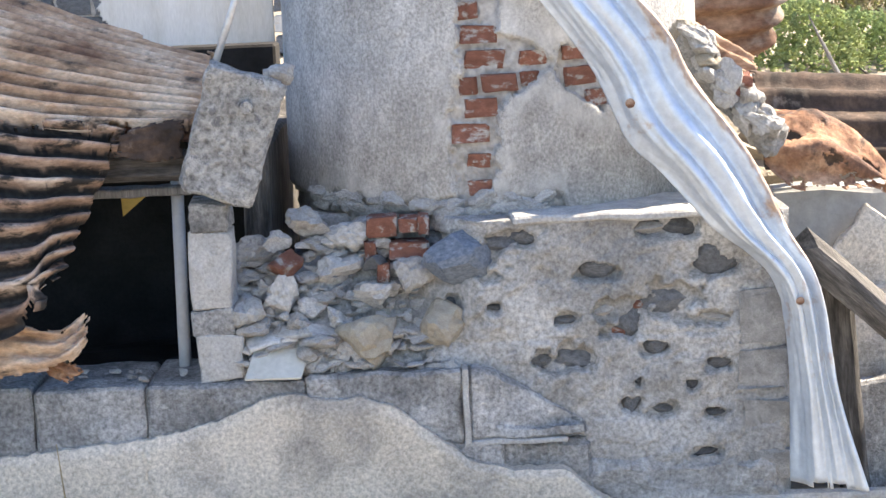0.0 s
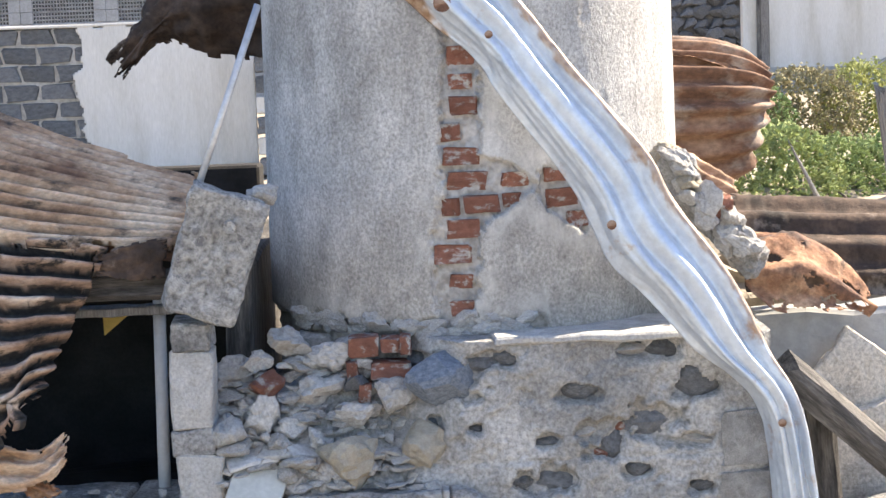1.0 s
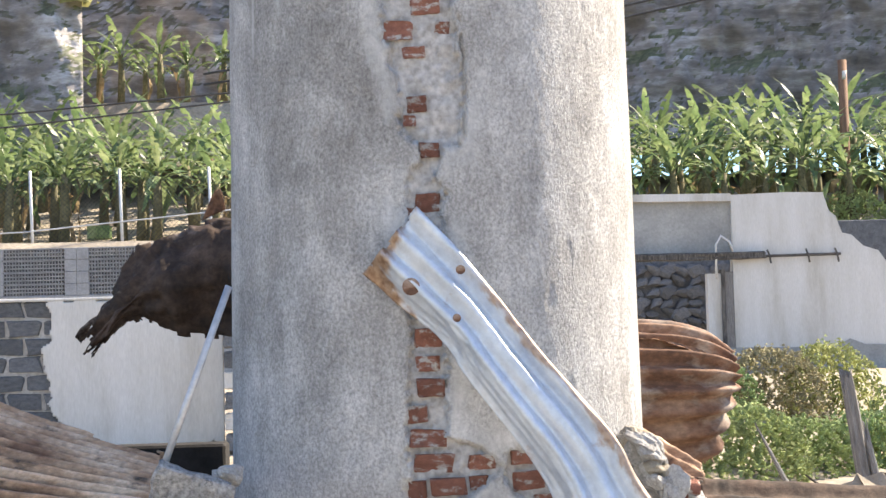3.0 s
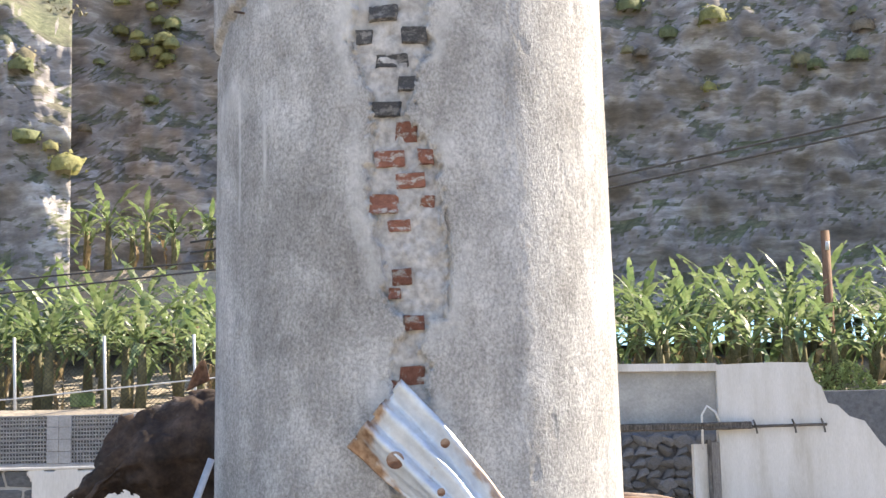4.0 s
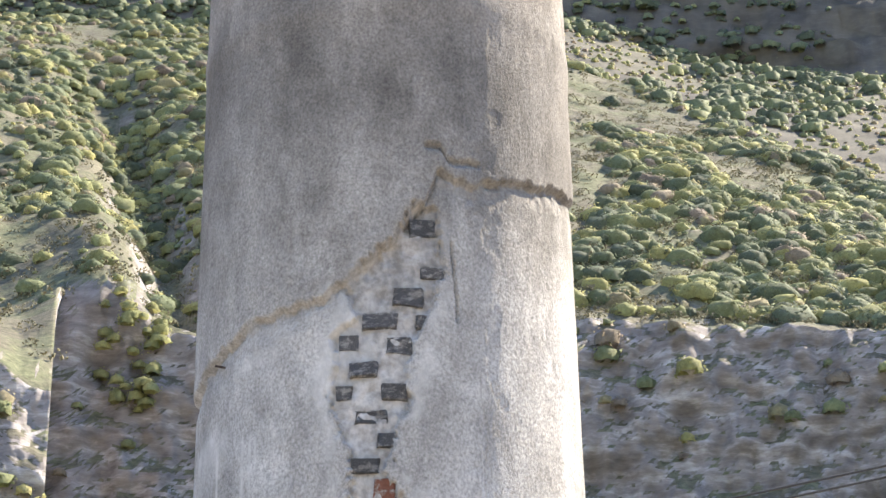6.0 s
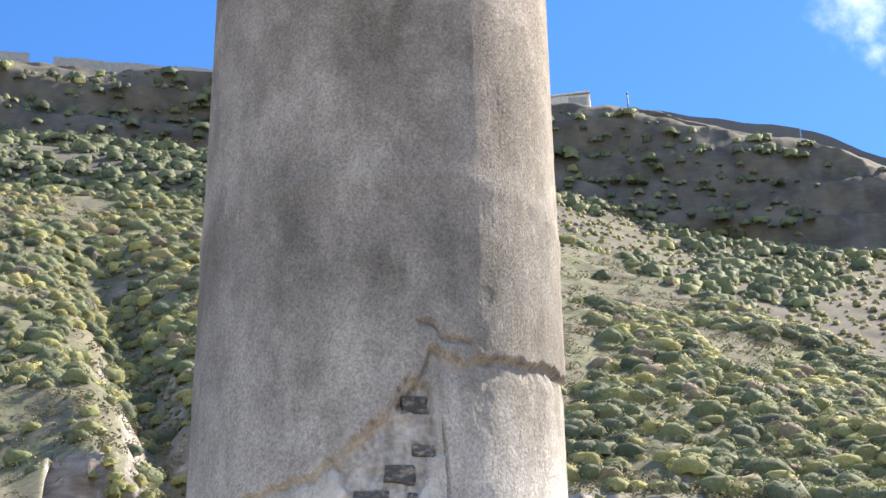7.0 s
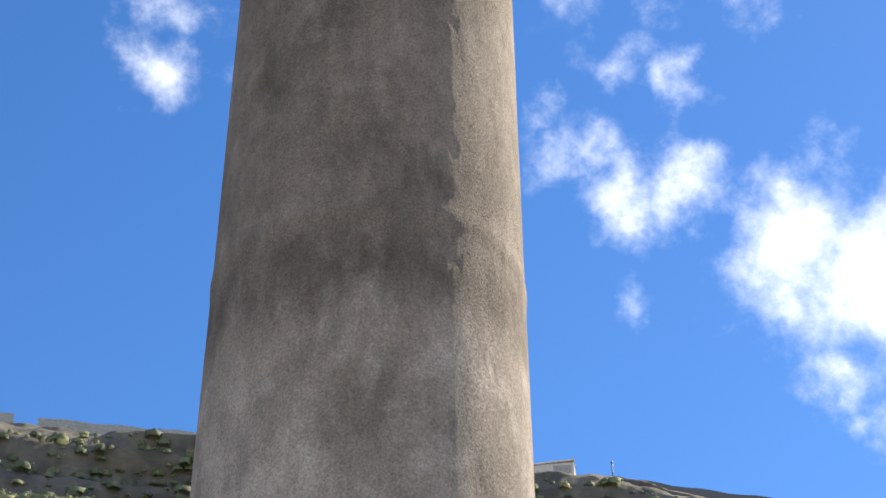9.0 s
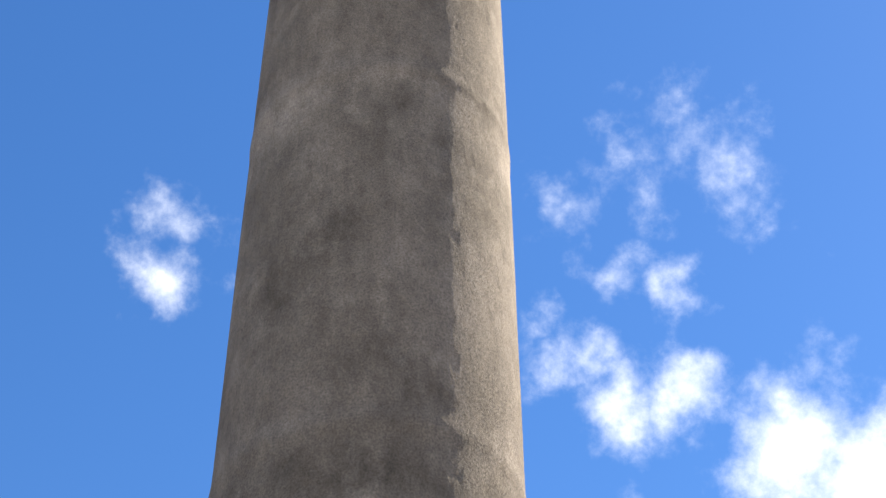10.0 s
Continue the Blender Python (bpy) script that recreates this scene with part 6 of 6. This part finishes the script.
for k in range(120):
    x = -15.6 + k * 0.115
    for a, b in ((x, x + 1.8), (x + 1.8, x)):
        if max(a, b) < -2.6:
            p, q = Vector((a, 44, 4.45)), Vector((b, 44, 6.25))
            for d in (Vector((0.006, 0, 0)),):
                wb.faces.new([wb.verts.new(c) for c in (p - d, p + d, q + d, q - d)])
part("mesh", wb, "wire", fence, "fine dark wire mesh")
part("wire", tube_bm([(-15.6, 43.95, 4.65), (-9, 43.95, 4.85), (-4.3, 43.95, 5.25), (-2.6, 43.95, 5.4)], 0.018, 6), "post", fence)
crate = thing("green_crate", "green plastic crate among the banana stems", "crate")
part("box", box_bm(-7.7, -7.1, 45.6, 46.0, 4.75, 5.1, 0.02), "leaf", crate)

# ---------------------------------------------------------------- roofless white building
bld = thing("white_building", "roofless white-washed building with a broken gable", "building")


def slab_poly(name, pts, y0, y1, mat, label=""):
    bm = bmesh.new()
    a, b = [bm.verts.new((x, y0, z)) for x, z in pts], [bm.verts.new((x, y1, z)) for x, z in pts]
    bm.faces.new(a)
    bm.faces.new(b[::-1])
    for i in range(len(pts)):
        bm.faces.new((a[i], b[i], b[(i + 1) % len(pts)], a[(i + 1) % len(pts)]))
    bmesh.ops.recalc_face_normals(bm, faces=bm.faces[:])
    return part(name, bm, mat, bld, label)


slab_poly("wall", [(7.24, 0.2), (12.4, 0.2), (12.2, 1.2), (11.6, 1.9), (11.0, 2.5), (10.55, 3.0), (10.26, 3.42), (9.95, 3.52), (9.72, 3.75), (9.52, 3.80), (9.40, 4.15), (9.27, 4.25), (9.15, 4.64), (8.4, 4.66), (7.24, 4.63)], 35.0, 35.3, "white_wall")
slab_poly("lintel_wall", [(3.5, 3.44), (7.24, 3.40), (7.24, 4.50), (3.5, 4.55)], 35.12, 35.3, "grey_wall", "grey recessed wall over the opening")
slab_poly("cornice", [(3.5, 4.55), (7.24, 4.50), (7.24, 4.66), (3.5, 4.70)], 34.98, 35.3, "white_wall")
slab_poly("wall", [(3.5, 0.2), (5.2, 0.2), (5.2, 3.44), (3.5, 3.44)], 35.06, 35.3, "grey_wall")
slab_poly("dado", [(7.0, 0.1), (12.6, 0.1), (12.4, 1.42), (9.9, 1.50), (9.6, 1.62), (9.3, 1.46), (7.0, 1.50)], 34.96, 35.0, "grey_wall", "dark grey dado, stained")
slab_poly("jamb", [(6.70, 0.3), (6.98, 0.3), (6.98, 3.02), (6.70, 3.02)], 35.0, 35.25, "white_wall")
slab_poly("door_frame", [(6.98, 0.3), (7.06, 0.3), (7.06, 3.1), (6.98, 3.1)], 34.95, 35.2, "char", "dark door frame")
slab_poly("door_leaf", [(7.06, 0.3), (7.24, 0.3), (7.24, 3.05), (7.06, 3.05)], 35.02, 35.1, "grey_wood", "grey door leaf")
part("burnt_lintel", box_bm(3.6, 7.9, 34.8, 35.0, 3.30, 3.44, 0.02, 0.03, 3, 8), "char", bld, "charred timber lintel")
part("bar", tube_bm([(6.9, 34.9, 3.34), (9.45, 34.9, 3.36)], 0.03, 6), "char", bld)
for x in (8.0, 8.8, 9.4):
    part("hook", tube_bm([(x, 34.88, 3.2), (x - 0.03, 34.85, 3.35), (x - 0.08, 34.85, 3.48)], 0.02, 6), "char", bld)
part("conduit", tube_bm([(6.86, 34.85, 2.9), (6.87, 34.85, 3.6), (6.98, 34.85, 3.78), (7.15, 34.85, 3.66), (7.24, 34.85, 3.4)], 0.025, 8), "post", bld, "bent white conduit")
back_wall = thing("wall_stone", "dark dry-stone terrace wall seen through the opening", "wall", kind="structure")
rs = random.Random(3)
part("core", box_bm(3, 24, 40.2, 40.6, 0, 4.4, 0.02), "block_dark", back_wall)
SB = [rock_mesh("stone", 260 + k, "basalt", 2, 0.2) for k in range(4)]
for r_ in range(9):
    for c_ in range(12):
        piece("stone", SB[rs.randrange(4)], back_wall, pose(5.4 + c_ * 0.33 + rs.uniform(-0.06, 0.06), 40.15, 1.3 + r_ * 0.25 + rs.uniform(-0.03, 0.03), 0, rs.uniform(-20, 20), 0) @ Matrix.Diagonal((0.38, 0.25, 0.28, 1)))

# ---------------------------------------------------------------- poles and lines
pole = thing("utility_pole", "reddish-brown wooden utility pole", "pole")
part("pole", tube_bm([(13.78, 50, 3.0), (13.80, 50, 9.8)], [0.16, 0.13], 10), "pole", pole)
part("insulator", tube_bm([(13.8, 49.85, 9.2), (13.8, 49.8, 9.45)], 0.06, 8), "post", pole)
lines = thing("power_lines", "pair of dark overhead power lines", "cable")
part("cable", tube_bm([(-3, 30, 6.55), (4.46, 30, 7.62), (9.79, 30, 8.71), (30, 30, 13.4)], 0.022, 6), "wire", lines)
part("cable", tube_bm([(-3, 30, 6.36), (4.46, 30, 7.41), (9.77, 30, 8.50), (30, 30, 13.1)], 0.022, 6), "wire", lines)
lines2 = thing("power_lines", "pair of thin overhead lines before the bananas", "cable")
part("cable", tube_bm([(-30, 40, 6.2), (-8.39, 40, 7.33), (-3.42, 40, 7.71), (-1, 40, 7.95)], 0.022, 6), "wire", lines2)
part("cable", tube_bm([(-30, 40, 5.6), (-8.38, 40, 7.03), (-3.43, 40, 7.50), (-1, 40, 7.75)], 0.022, 6), "wire", lines2)

# ---------------------------------------------------------------- shrubs among the ruins
def shrub(x, y, z, r, tint, label, leaves=3200, seed=0):
    me = stuff_mesh("shrub", tuft_templates(1, leaves, 300 + seed, flat=1.0, size=0.035, dome=0), [(0, 0, 0, r, tint)], "shrub", seed)
    ob = new("shrub", me)
    ob.matrix_basis = Matrix.Translation((x, y, z))
    return tagged(ob, label, "shrub")


for k, (x, y, z, r, t) in enumerate([(3.55, 17, 0.35, 0.75, 0.6), (4.25, 17.5, 0.25, 0.75, 0.55), (5.0, 18, 0.2, 0.8, 0.5), (5.7, 18, 0.1, 0.8, 0.6), (4.7, 21, 0.85, 0.75, 0.92), (5.6, 21.5, 0.9, 0.7, 0.72), (3.9, 20.5, 0.9, 0.7, 0.5),
                                     (6.5, 20, 0.5, 0.8, 0.6), (3.2, 14, -0.05, 0.6, 0.55), (4.2, 14.5, -0.05, 0.65, 0.6)]):
    shrub(x, y, z, r, t, "dry brown brushwood shrub" if t > 0.85 else "bushy light green shrub in the ruins", seed=k)
for k, (x, y, z, r) in enumerate([(13.3, 47.5, 4.6, 1.1), (14.4, 47, 4.2, 1.0), (12.6, 45.5, 3.3, 0.8), (13.6, 45, 2.4, 0.9)]):
    shrub(x, y, z, r, 0.55, "yellow-green climbing shrub by the broken gable", seed=20 + k)
